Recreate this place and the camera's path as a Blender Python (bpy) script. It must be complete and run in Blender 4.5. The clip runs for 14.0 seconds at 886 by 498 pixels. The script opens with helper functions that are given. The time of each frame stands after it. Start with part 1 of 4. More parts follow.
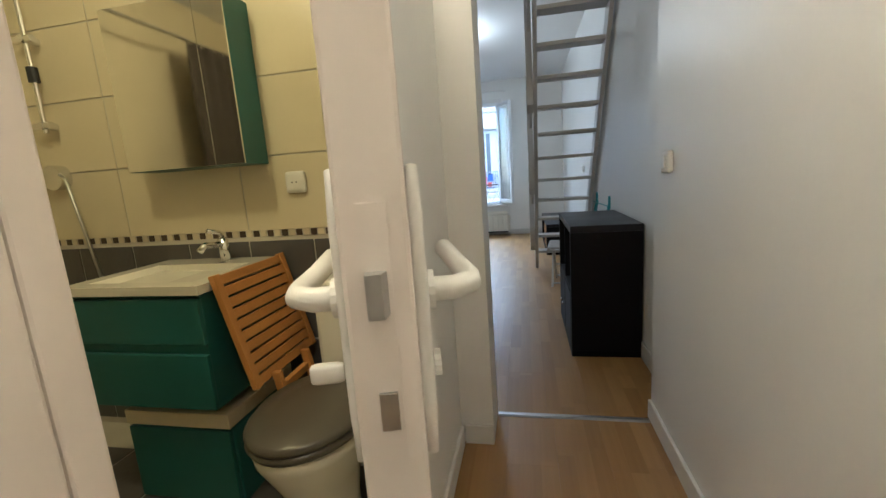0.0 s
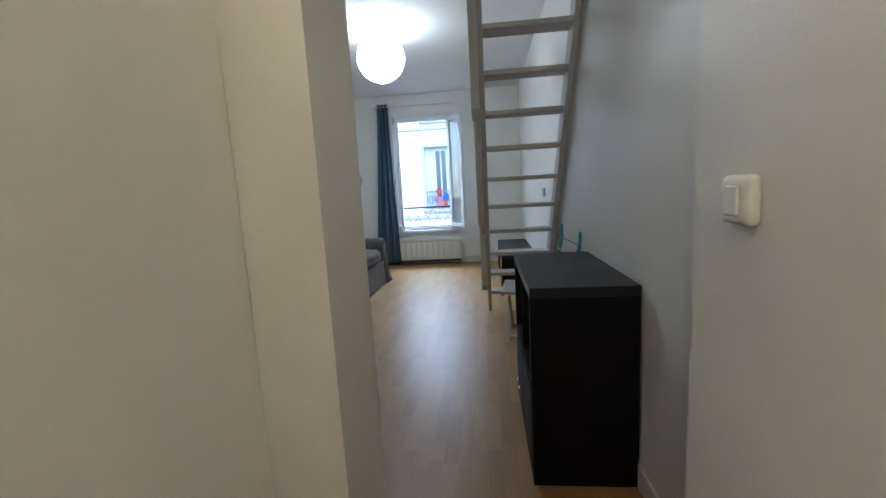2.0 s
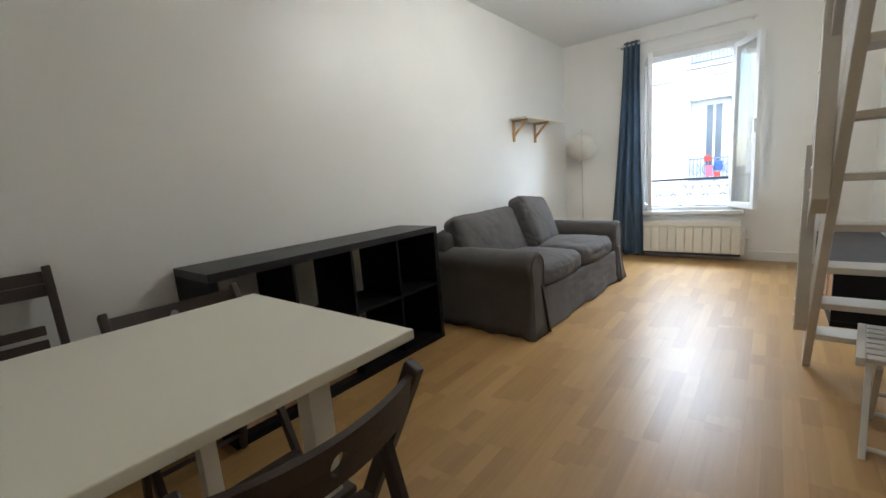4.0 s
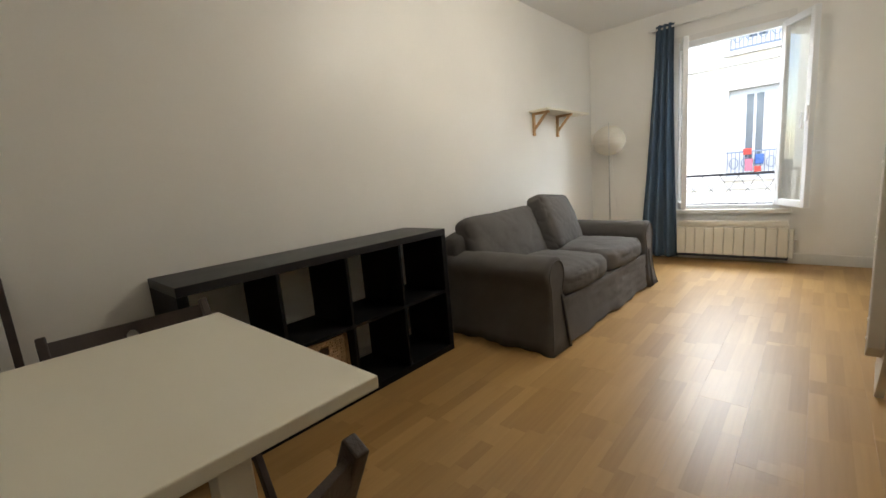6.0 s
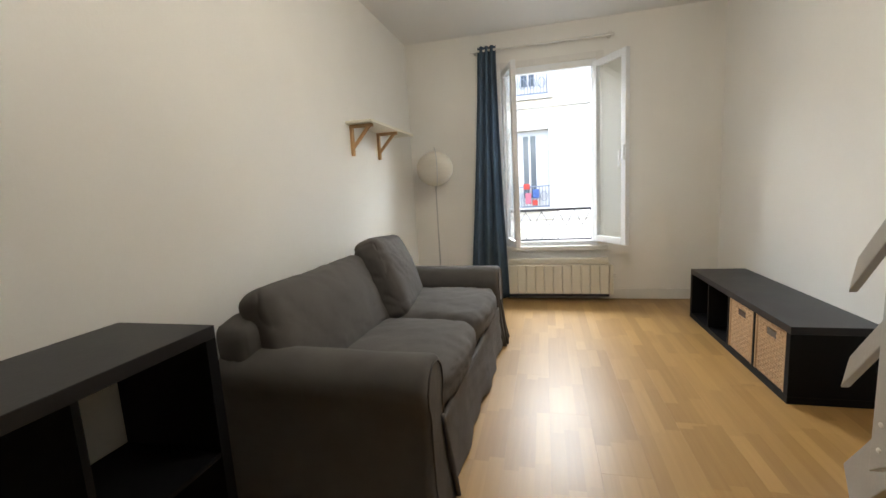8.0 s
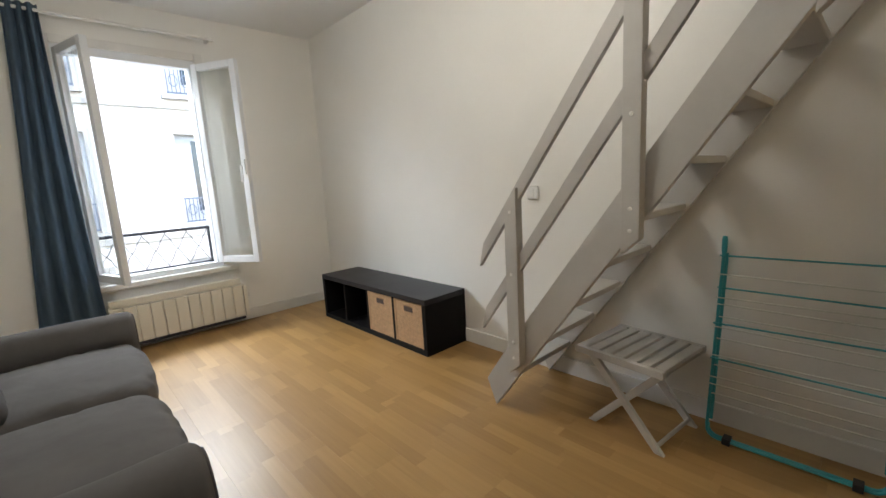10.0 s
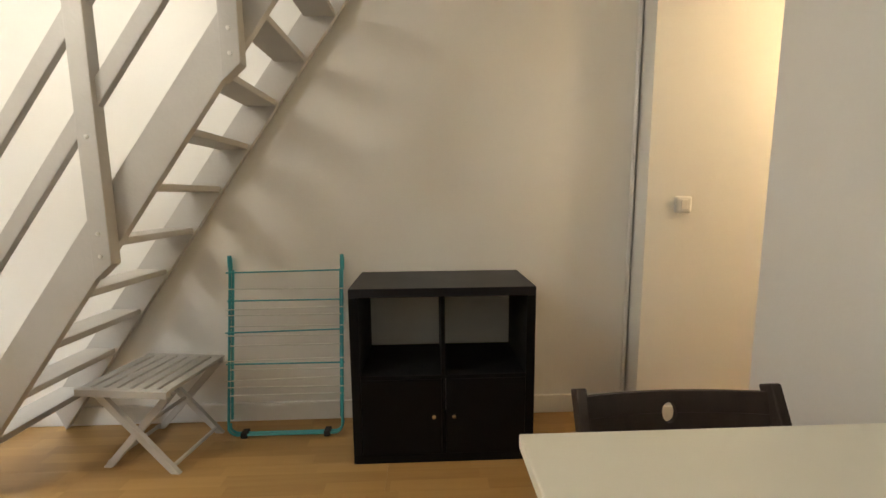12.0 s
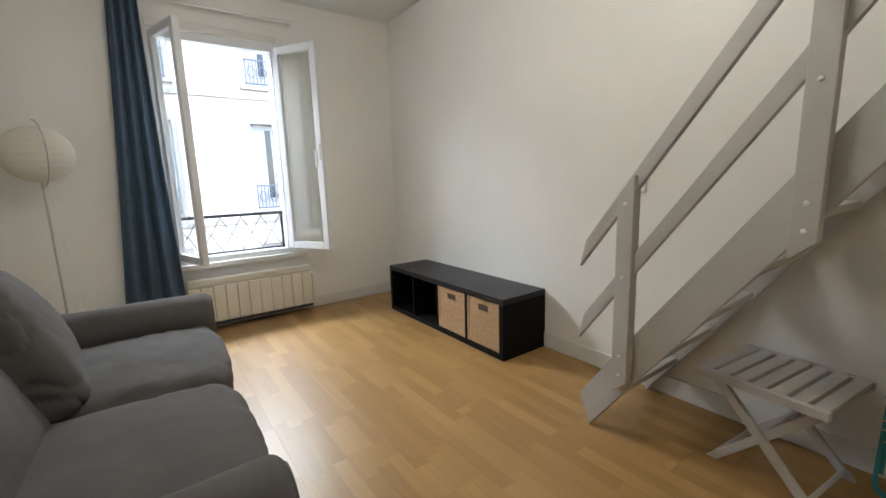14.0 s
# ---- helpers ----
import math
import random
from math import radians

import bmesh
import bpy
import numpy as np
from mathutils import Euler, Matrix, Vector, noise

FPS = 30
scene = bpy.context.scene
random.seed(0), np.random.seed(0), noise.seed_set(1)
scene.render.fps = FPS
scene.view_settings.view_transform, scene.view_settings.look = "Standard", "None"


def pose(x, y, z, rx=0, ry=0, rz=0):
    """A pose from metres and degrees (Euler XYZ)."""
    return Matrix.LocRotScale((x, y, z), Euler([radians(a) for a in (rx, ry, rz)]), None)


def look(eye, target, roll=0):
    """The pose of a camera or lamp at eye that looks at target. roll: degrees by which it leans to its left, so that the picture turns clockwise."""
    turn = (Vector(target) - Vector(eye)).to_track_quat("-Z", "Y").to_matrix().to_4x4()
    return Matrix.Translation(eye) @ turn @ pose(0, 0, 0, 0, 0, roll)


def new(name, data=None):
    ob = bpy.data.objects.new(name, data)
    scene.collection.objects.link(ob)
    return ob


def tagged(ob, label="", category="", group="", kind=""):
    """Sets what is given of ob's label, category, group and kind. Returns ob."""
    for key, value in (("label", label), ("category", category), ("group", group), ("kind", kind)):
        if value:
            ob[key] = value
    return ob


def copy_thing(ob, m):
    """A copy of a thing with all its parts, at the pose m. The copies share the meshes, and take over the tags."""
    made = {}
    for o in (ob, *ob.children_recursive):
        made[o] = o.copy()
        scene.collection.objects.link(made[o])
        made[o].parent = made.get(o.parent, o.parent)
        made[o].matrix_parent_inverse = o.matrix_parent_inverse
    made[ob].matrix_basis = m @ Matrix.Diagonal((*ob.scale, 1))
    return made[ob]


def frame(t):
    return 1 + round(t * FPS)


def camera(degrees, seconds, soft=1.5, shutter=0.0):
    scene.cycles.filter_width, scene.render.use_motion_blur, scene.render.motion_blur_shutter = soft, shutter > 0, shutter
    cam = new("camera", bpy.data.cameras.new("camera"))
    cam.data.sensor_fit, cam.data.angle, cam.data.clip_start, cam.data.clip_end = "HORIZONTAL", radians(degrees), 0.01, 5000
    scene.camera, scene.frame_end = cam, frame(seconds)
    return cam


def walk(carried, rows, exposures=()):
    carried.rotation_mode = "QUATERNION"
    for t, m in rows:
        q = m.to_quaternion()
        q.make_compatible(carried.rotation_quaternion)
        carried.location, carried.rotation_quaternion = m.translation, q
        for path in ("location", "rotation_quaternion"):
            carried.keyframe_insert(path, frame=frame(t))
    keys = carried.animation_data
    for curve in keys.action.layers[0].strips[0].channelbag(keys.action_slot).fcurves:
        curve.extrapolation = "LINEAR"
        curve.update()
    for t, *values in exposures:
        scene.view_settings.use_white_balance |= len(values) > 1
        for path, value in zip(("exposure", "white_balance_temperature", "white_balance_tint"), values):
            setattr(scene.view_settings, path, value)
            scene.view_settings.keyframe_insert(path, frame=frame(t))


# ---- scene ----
cam = camera(93.9, 14.0)
PATH = [
    (0, (0.369, 1.079, 1.121), (-0.032, 3.007, 0.77), -4.1),
    (0.5, (0.402, 1.15, 1.129), (0.17, 3.113, 0.828), -3.4),
    (1, (0.473, 1.382, 1.146), (0.301, 3.356, 0.868), -3.2),
    (1.5, (0.503, 1.657, 1.132), (0.332, 3.63, 0.855), -2.5),
    (2, (0.464, 2.012, 1.155), (0.25, 3.981, 0.871), -3.2),
    (2.5, (0.471, 2.352, 1.144), (0.133, 4.303, 0.865), -3.6),
    (3, (0.46, 2.66, 1.134), (-0.091, 4.561, 0.846), -3.9),
    (3.5, (0.373, 2.932, 1.124), (-0.484, 4.713, 0.821), -4.1),
    (4, (0.295, 3.076, 1.109), (-0.944, 4.61, 0.774), -4.4),
    (6.5, (0.161, 3.512, 1.11), (-1.169, 4.966, 0.77), -4.9),
    (7, (-0.032, 3.774, 1.15), (-1.138, 5.407, 0.818), -4.1),
    (9.5, (-1.058, 4.582, 1.159), (-0.261, 6.392, 0.857), -3.9),
    (10, (-1.103, 4.478, 1.185), (0.245, 5.918, 0.857), -3.3),
    (10.5, (-1.086, 4.302, 1.155), (0.638, 5.27, 0.85), -2.3),
    (11, (-1.089, 4.135, 1.165), (0.823, 4.635, 0.857), -1.7),
    (11.5, (-1.095, 4.024, 1.179), (0.88, 4.135, 0.883), -0.8),
    (12, (-1.081, 3.949, 1.171), (0.9, 3.874, 0.909), -0.5),
    (12.5, (-1.095, 4.024, 1.169), (0.887, 4.108, 0.91), -0.2),
    (13, (-1.102, 4.196, 1.165), (0.773, 4.826, 0.871), -0.3),
    (13.5, (-1.126, 4.46, 1.185), (0.392, 5.712, 0.829), -1.1),
    (14, (-1.098, 4.753, 1.145), (0.053, 6.353, 0.808), -1.8),
]
EXPOSURE = [(0, 2.85, 4950, 5), (1, 2.5, 5050, 6), (2, 2.65, 5050, 6), (3, 3.15, 5500, 7), (4, 3.28, 5900, 8), (6.5, 3.1, 7050, 10), (7, 3.1, 7150, 10), (9.5, 2.85, 6300, 10), (11, 3.4, 7100, 10), (12, 3.7, 7000, 10), (13, 3.45, 6700, 10), (14, 2.9, 6400, 10)]
walk(cam, [(t, look(eye, target, roll)) for t, eye, target, roll in PATH], EXPOSURE)

# ---- light ----
world = bpy.data.worlds.new("sky")
scene.world = world
world.use_nodes = True
wn = world.node_tree.nodes
sky = wn.new("ShaderNodeTexSky")
sky.sky_type, sky.sun_disc = "NISHITA", False
sky.sun_elevation, sky.sun_rotation = radians(48), radians(170)
world.node_tree.links.new(sky.outputs[0], wn["Background"].inputs[0])
wn["Background"].inputs[1].default_value = 0.095
sun = new("sun", bpy.data.lights.new("sun", "SUN"))
sun.data.energy, sun.data.angle, sun.data.color = 0.28, radians(10), (1.0, 0.95, 0.88)
sun.matrix_world = look((2, -10, 14), (0, 0, 0))
SKYLAMP = new("window_skylight", bpy.data.lights.new("window_skylight", "AREA"))
SKYLAMP.data.shape, SKYLAMP.data.size, SKYLAMP.data.size_y, SKYLAMP.data.energy = "RECTANGLE", 8.0, 1.0, 180
SKYLAMP.data.color = (0.86, 0.93, 1.0)
SKYLAMP.matrix_world = look((-0.48, 11.0, 3.6), (-0.48, 7.5, 0.9))


def lamp(name, place, watts, colour, radius):
    ob = new(name, bpy.data.lights.new(name, "POINT"))
    ob.data.energy, ob.data.color, ob.data.shadow_soft_size = watts, colour, radius
    ob.location = place
    return ob


lamp("hall_bulb", (0.20, 1.12, 2.30), 3.9, (1.0, 0.735, 0.44), 0.06)
lamp("bathroom_bulb", (-0.75, 1.75, 2.26), 2.8, (1.0, 0.72, 0.30), 0.06)


# ---- materials ----
def mat(name, colour, rough=0.6, metal=0.0, vary=0.12, scale=4.0, bump=0.05, grain=60.0, stretch=(1, 1, 1), colour2=None, coat=0.0, emit=0.0, spec=0.5, wrinkle=0.0):
    m = bpy.data.materials.new(name)
    m.use_nodes = True
    nt = m.node_tree
    bs = nt.nodes["Principled BSDF"]
    link = nt.links.new
    tc = nt.nodes.new("ShaderNodeTexCoord")
    mp = nt.nodes.new("ShaderNodeMapping")
    mp.inputs["Scale"].default_value = stretch
    link(tc.outputs["Object"], mp.inputs[0])
    n1, n2 = nt.nodes.new("ShaderNodeTexNoise"), nt.nodes.new("ShaderNodeTexNoise")
    for n, s, d in ((n1, scale, 5.0), (n2, grain, 3.0)):
        n.inputs["Scale"].default_value, n.inputs["Detail"].default_value = s, d
        link(mp.outputs[0], n.inputs["Vector"])
    info = nt.nodes.new("ShaderNodeObjectInfo")
    ramp = nt.nodes.new("ShaderNodeMix")
    ramp.data_type = "RGBA"
    lo = tuple(c * (1 - vary) for c in colour)
    hi = tuple(min(1, c * (1 + vary)) for c in (colour2 or colour))
    ramp.inputs[6].default_value, ramp.inputs[7].default_value = (*lo, 1), (*hi, 1)
    mix = nt.nodes.new("ShaderNodeMath")
    mix.operation = "MULTIPLY_ADD"
    link(n1.outputs[0], mix.inputs[0])
    mix.inputs[1].default_value = 1.5
    mix.inputs[2].default_value = -0.25
    mix2 = nt.nodes.new("ShaderNodeMath")
    mix2.operation = "MULTIPLY_ADD"
    link(n2.outputs[0], mix2.inputs[0])
    mix2.inputs[1].default_value = 0.35
    link(mix.outputs[0], mix2.inputs[2])
    mix3 = nt.nodes.new("ShaderNodeMath")
    mix3.operation, mix3.use_clamp = "MULTIPLY_ADD", True
    link(info.outputs["Random"], mix3.inputs[0])
    mix3.inputs[1].default_value = 0.12
    link(mix2.outputs[0], mix3.inputs[2])
    link(mix3.outputs[0], ramp.inputs[0])
    link(ramp.outputs[2], bs.inputs["Base Color"])
    rr = nt.nodes.new("ShaderNodeMapRange")
    rr.inputs[3].default_value, rr.inputs[4].default_value = max(0.02, rough - 0.08), min(1, rough + 0.08)
    link(n1.outputs[0], rr.inputs[0])
    link(rr.outputs[0], bs.inputs["Roughness"])
    bs.inputs["Metallic"].default_value = metal
    bs.inputs["Coat Weight"].default_value = coat
    bs.inputs["Specular IOR Level"].default_value = spec
    if emit:
        bs.inputs["Emission Color"].default_value, bs.inputs["Emission Strength"].default_value = (*colour, 1), emit
    if bump:
        b = nt.nodes.new("ShaderNodeBump")
        b.inputs["Strength"].default_value, b.inputs["Distance"].default_value = bump, 0.01
        link(n2.outputs[0], b.inputs["Height"])
        link(b.outputs[0], bs.inputs["Normal"])
        if wrinkle:
            wr, w2 = nt.nodes.new("ShaderNodeTexNoise"), nt.nodes.new("ShaderNodeBump")
            wr.inputs["Scale"].default_value, wr.inputs["Detail"].default_value, wr.inputs["Distortion"].default_value = 6.0, 3.0, 0.3
            link(mp.outputs[0], wr.inputs["Vector"])
            w2.inputs["Strength"].default_value, w2.inputs["Distance"].default_value = wrinkle, 0.03
            link(wr.outputs[0], w2.inputs["Height"])
            link(w2.outputs[0], b.inputs["Normal"])
    return m


def glass_mat(name, rough=0.0, colour=(0.95, 0.98, 0.97)):
    m = bpy.data.materials.new(name)
    m.use_nodes = True
    bs = m.node_tree.nodes["Principled BSDF"]
    bs.inputs["Base Color"].default_value = (*colour, 1)
    bs.inputs["Roughness"].default_value = rough
    bs.inputs["Transmission Weight"].default_value = 1.0
    bs.inputs["IOR"].default_value = 1.45
    return m


def laminate_mat():
    m = bpy.data.materials.new("beech_laminate")
    m.use_nodes = True
    nt = m.node_tree
    bs, link, add = nt.nodes["Principled BSDF"], nt.links.new, nt.nodes.new
    tc, info, sep = add("ShaderNodeTexCoord"), add("ShaderNodeObjectInfo"), add("ShaderNodeSeparateXYZ")
    link(tc.outputs["Object"], sep.inputs[0])

    def math_node(op, a, b=None, c=None):
        n = add("ShaderNodeMath")
        n.operation = op
        for i, v in enumerate((a, b, c)):
            if v is None:
                continue
            if isinstance(v, (int, float)):
                n.inputs[i].default_value = v
            else:
                link(v, n.inputs[i])
        return n.outputs[0]

    strip = math_node("FLOOR", math_node("DIVIDE", sep.outputs[0], 0.0642))
    shift = math_node("MULTIPLY", strip, 0.37)
    seg = math_node("FLOOR", math_node("DIVIDE", math_node("ADD", sep.outputs[1], math_node("ADD", shift, info.outputs["Random"])), 0.40))
    comb = add("ShaderNodeCombineXYZ")
    link(strip, comb.inputs[0])
    link(seg, comb.inputs[1])
    link(math_node("MULTIPLY", info.outputs["Random"], 91.0), comb.inputs[2])
    white = add("ShaderNodeTexWhiteNoise")
    link(comb.outputs[0], white.inputs["Vector"])
    mp = add("ShaderNodeMapping")
    mp.inputs["Scale"].default_value = (60, 3.0, 10)
    link(tc.outputs["Object"], mp.inputs[0])
    off = add("ShaderNodeVectorMath")
    link(mp.outputs[0], off.inputs[0])
    sc = add("ShaderNodeVectorMath")
    sc.operation = "SCALE"
    link(white.outputs["Color"], sc.inputs[0])
    sc.inputs["Scale"].default_value = 30
    link(sc.outputs[0], off.inputs[1])
    grain = add("ShaderNodeTexNoise")
    grain.inputs["Scale"].default_value, grain.inputs["Detail"].default_value = 1.0, 6
    link(off.outputs[0], grain.inputs["Vector"])
    val = math_node("ADD", math_node("MULTIPLY", white.outputs["Value"], 0.55), math_node("MULTIPLY", grain.outputs[0], 0.55))
    mix = add("ShaderNodeMix")
    mix.data_type = "RGBA"
    mix.inputs[6].default_value, mix.inputs[7].default_value = (0.268, 0.144, 0.044, 1), (0.440, 0.266, 0.097, 1)
    link(val, mix.inputs[0])
    link(mix.outputs[2], bs.inputs["Base Color"])
    rn = add("ShaderNodeTexNoise")
    rn.inputs["Scale"].default_value = 2.5
    link(tc.outputs["Object"], rn.inputs["Vector"])
    mr = add("ShaderNodeMapRange")
    mr.inputs[3].default_value, mr.inputs[4].default_value = 0.33, 0.43
    link(rn.outputs[0], mr.inputs[0])
    link(mr.outputs[0], bs.inputs["Roughness"])
    b = add("ShaderNodeBump")
    b.inputs["Strength"].default_value, b.inputs["Distance"].default_value = 0.04, 0.004
    link(grain.outputs[0], b.inputs["Height"])
    link(b.outputs[0], bs.inputs["Normal"])
    return m


WALL = mat("wall_paint", (0.82, 0.81, 0.775), 0.40, vary=0.04, scale=1.6, bump=0.05, grain=90)
CEIL = mat("ceiling_paint", (0.80, 0.80, 0.79), 0.8, vary=0.03, scale=1.2, bump=0.08, grain=70)
TRIM = mat("trim_paint", (0.74, 0.73, 0.70), 0.45, vary=0.05, scale=5, bump=0.04, grain=40)
DOORP = mat("door_paint", (0.72, 0.66, 0.62), 0.4, vary=0.04, scale=3, bump=0.05, grain=50)
LAMI = laminate_mat()
JOINT = mat("floor_underlay", (0.20, 0.12, 0.05), 0.8)
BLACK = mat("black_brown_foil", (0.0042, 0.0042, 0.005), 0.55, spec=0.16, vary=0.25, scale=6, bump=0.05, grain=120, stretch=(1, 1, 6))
# Shelf unit tops: a lighter black than their sides and fronts.
BLACKTOP = mat("lighter_black_brown_top", (0.014, 0.014, 0.017), 0.40, spec=0.3, vary=0.3, scale=4, bump=0.04, grain=90)
SOFA = mat("grey_cotton_cover", (0.094, 0.087, 0.084), 0.95, vary=0.2, scale=7, bump=0.12, grain=900, wrinkle=0.26)
WHITE = mat("white_laminate", (0.82, 0.79, 0.67), 0.35, vary=0.03, scale=3, bump=0.02, grain=200)
WHITEP = mat("white_plastic", (0.78, 0.77, 0.74), 0.35, vary=0.03, scale=8, bump=0.0)
GREYW = mat("grey_painted_wood", (0.50, 0.485, 0.46), 0.5, vary=0.08, scale=5, bump=0.10, grain=70, stretch=(1, 1, 1))
DARKW = mat("dark_stained_wood", (0.034, 0.022, 0.018), 0.5, vary=0.35, scale=10, bump=0.15, grain=80, stretch=(3, 3, 1))
PINE = mat("raw_pine", (0.50, 0.31, 0.15), 0.6, vary=0.15, scale=9, bump=0.08, grain=60)
BEECH = mat("oiled_bamboo", (0.46, 0.215, 0.055), 0.5, vary=0.2, scale=9, bump=0.08, grain=60)
RATTAN = mat("woven_rattan", (0.50, 0.325, 0.18), 0.75, vary=0.25, scale=40, bump=0.6, grain=160)
TEALM = mat("turquoise_enamel", (0.035, 0.30, 0.34), 0.4, vary=0.12, scale=12, bump=0.0)
WIREM = mat("white_coated_wire", (0.62, 0.63, 0.58), 0.4, vary=0.08, scale=30, bump=0.0)
CURT = mat("slate_blue_cloth", (0.060, 0.098, 0.145), 0.9, vary=0.18, scale=6, bump=0.35, grain=350)
PVC = mat("white_window_pvc", (0.80, 0.82, 0.84), 0.3, vary=0.02, scale=5, bump=0.0)
RADM = mat("cream_radiator_enamel", (0.76, 0.73, 0.64), 0.4, vary=0.03, scale=6, bump=0.0)
IRON = mat("black_iron", (0.02, 0.022, 0.03), 0.5, vary=0.2, scale=20, bump=0.1)
IRONW = mat("pale_iron_wire", (0.17, 0.17, 0.17), 0.5, vary=0.15, scale=30, bump=0.0)
CHROME = mat("chrome", (0.75, 0.75, 0.76), 0.15, metal=1.0, vary=0.05, bump=0.0)
STEEL = mat("brushed_steel", (0.50, 0.50, 0.50), 0.35, metal=1.0, vary=0.15, scale=20, bump=0.05)
RUBBER = mat("black_rubber", (0.015, 0.015, 0.016), 0.8, bump=0.05)
PAPER = mat("rice_paper_lit", (1.0, 0.95, 0.86), 0.9, vary=0.02, scale=10, bump=0.1, grain=30, emit=2.0)
PAPERD = mat("cream_paper_shade", (0.66, 0.62, 0.54), 0.9, vary=0.05, scale=8, bump=0.15, grain=40)
TEALCAB = mat("teal_lacquer", (0.026, 0.120, 0.122), 0.35, vary=0.12, scale=4, bump=0.02)
BEIGET = mat("beige_wall_tile", (0.66, 0.59, 0.43), 0.3, vary=0.05, scale=3, bump=0.03)
SLATE = mat("slate_tile", (0.085, 0.08, 0.085), 0.4, vary=0.25, scale=6, bump=0.15, grain=40)
GROUT = mat("grout", (0.55, 0.52, 0.46), 0.85, vary=0.08)
MOSD = mat("dark_mosaic", (0.06, 0.04, 0.03), 0.3, vary=0.3, bump=0.0)
MOSL = mat("light_mosaic", (0.62, 0.55, 0.42), 0.3, vary=0.1, bump=0.0)
CERAM = mat("white_ceramic", (0.78, 0.75, 0.68), 0.12, vary=0.02, scale=3, bump=0.0, coat=0.5)
LIDM = mat("taupe_toilet_seat", (0.095, 0.085, 0.07), 0.3, vary=0.08, scale=4, bump=0.0)
MIRROR = mat("mirror_silver", (0.88, 0.88, 0.86), 0.02, metal=1.0, vary=0.0, bump=0.0)
CLOTHD = mat("brown_shower_cloth", (0.06, 0.05, 0.045), 0.9, vary=0.2, bump=0.2, grain=200)
FACADE = mat("pale_render", (0.74, 0.72, 0.68), 0.9, vary=0.06, scale=0.8, bump=0.15, grain=30)
STONE = mat("pale_stone_trim", (0.46, 0.45, 0.43), 0.85, vary=0.08, scale=3, bump=0.1)
SHUT = mat("pale_blue_iron", (0.13, 0.17, 0.24), 0.6, vary=0.06, scale=5, bump=0.05)
SHUTTER = mat("grey_blue_shutter", (0.50, 0.53, 0.56), 0.6, vary=0.06, scale=5, bump=0.05)
DARKGL = mat("dark_window_pane", (0.05, 0.07, 0.09), 0.08, vary=0.2, scale=2, bump=0.0)
ASPH = mat("street_asphalt", (0.06, 0.06, 0.06), 0.9, vary=0.2, bump=0.2)
REDC, BLUEC, PINKC = mat("red_cloth", (0.38, 0.05, 0.04), 0.9), mat("blue_cloth", (0.04, 0.09, 0.26), 0.9), mat("pink_cloth", (0.42, 0.12, 0.17), 0.9)
GLASS = glass_mat("window_glass")


# ---- building blocks ----
def mesh_of(name, bm, material, smooth=False):
    me = bpy.data.meshes.new(name)
    bmesh.ops.recalc_face_normals(bm, faces=bm.faces[:])
    bm.to_mesh(me)
    bm.free()
    me.materials.append(material)
    if smooth:
        for p in me.polygons:
            p.use_smooth = True
    return me


def thing(name, place, label, category, turn=0.0, group=""):
    ob = new(name)
    ob.matrix_basis = pose(*place, 0, 0, turn)
    ob.empty_display_size = 0.1
    return tagged(ob, label, category, group)


def part(name, bm, material, parent, label="", smooth=False):
    ob = new(name, mesh_of(name, bm, material, smooth))
    ob.parent = parent
    return tagged(ob, label)


def structure(name, bm, material, label, category):
    return tagged(new(name, mesh_of(name, bm, material)), label, category, kind="structure")


def box(x0, x1, y0, y1, z0, z1, bevel=0.0, bm=None):
    out = bm or bmesh.new()
    vs = [out.verts.new((x, y, z)) for x in (x0, x1) for y in (y0, y1) for z in (z0, z1)]
    fs = [out.faces.new([vs[i] for i in f]) for f in ((0, 1, 3, 2), (4, 6, 7, 5), (0, 4, 5, 1), (2, 3, 7, 6), (0, 2, 6, 4), (1, 5, 7, 3))]
    if bevel:
        es = list({e for f in fs for e in f.edges})
        bmesh.ops.bevel(out, geom=es, offset=bevel, segments=2, affect="EDGES", profile=0.5)
    return out


def tube(points, r, seg=8, bm=None):
    """A round bar through the points."""
    out = bm or bmesh.new()
    pts = [Vector(p) for p in points]
    rings = []
    up = None
    for i, p in enumerate(pts):
        d = (pts[min(i + 1, len(pts) - 1)] - pts[max(i - 1, 0)]).normalized()
        if up is None:
            up = d.orthogonal().normalized()
        up = (up - d * up.dot(d)).normalized()
        side = d.cross(up)
        rings.append([out.verts.new(p + (up * math.cos(a) + side * math.sin(a)) * r) for a in (2 * math.pi * k / seg for k in range(seg))])
    for a, b in zip(rings, rings[1:]):
        for k in range(seg):
            out.faces.new((a[k], a[(k + 1) % seg], b[(k + 1) % seg], b[k]))
    out.faces.new(rings[0])
    out.faces.new(rings[-1][::-1])
    return out


def slab(profile, axis, a0, a1, bevel=0.0):
    """A polygon in the other two axes, drawn out along one axis."""
    bm = bmesh.new()

    def at(u, v, a):
        return {"x": (a, u, v), "y": (u, a, v), "z": (u, v, a)}[axis]

    lo = [bm.verts.new(at(u, v, a0)) for u, v in profile]
    hi = [bm.verts.new(at(u, v, a1)) for u, v in profile]
    n = len(profile)
    fs = [bm.faces.new(lo), bm.faces.new(hi[::-1])]
    for i in range(n):
        fs.append(bm.faces.new((lo[i], lo[(i + 1) % n], hi[(i + 1) % n], hi[i])))
    if bevel:
        bmesh.ops.bevel(bm, geom=list(bm.edges), offset=bevel, segments=2, affect="EDGES", profile=0.5)
    return bm


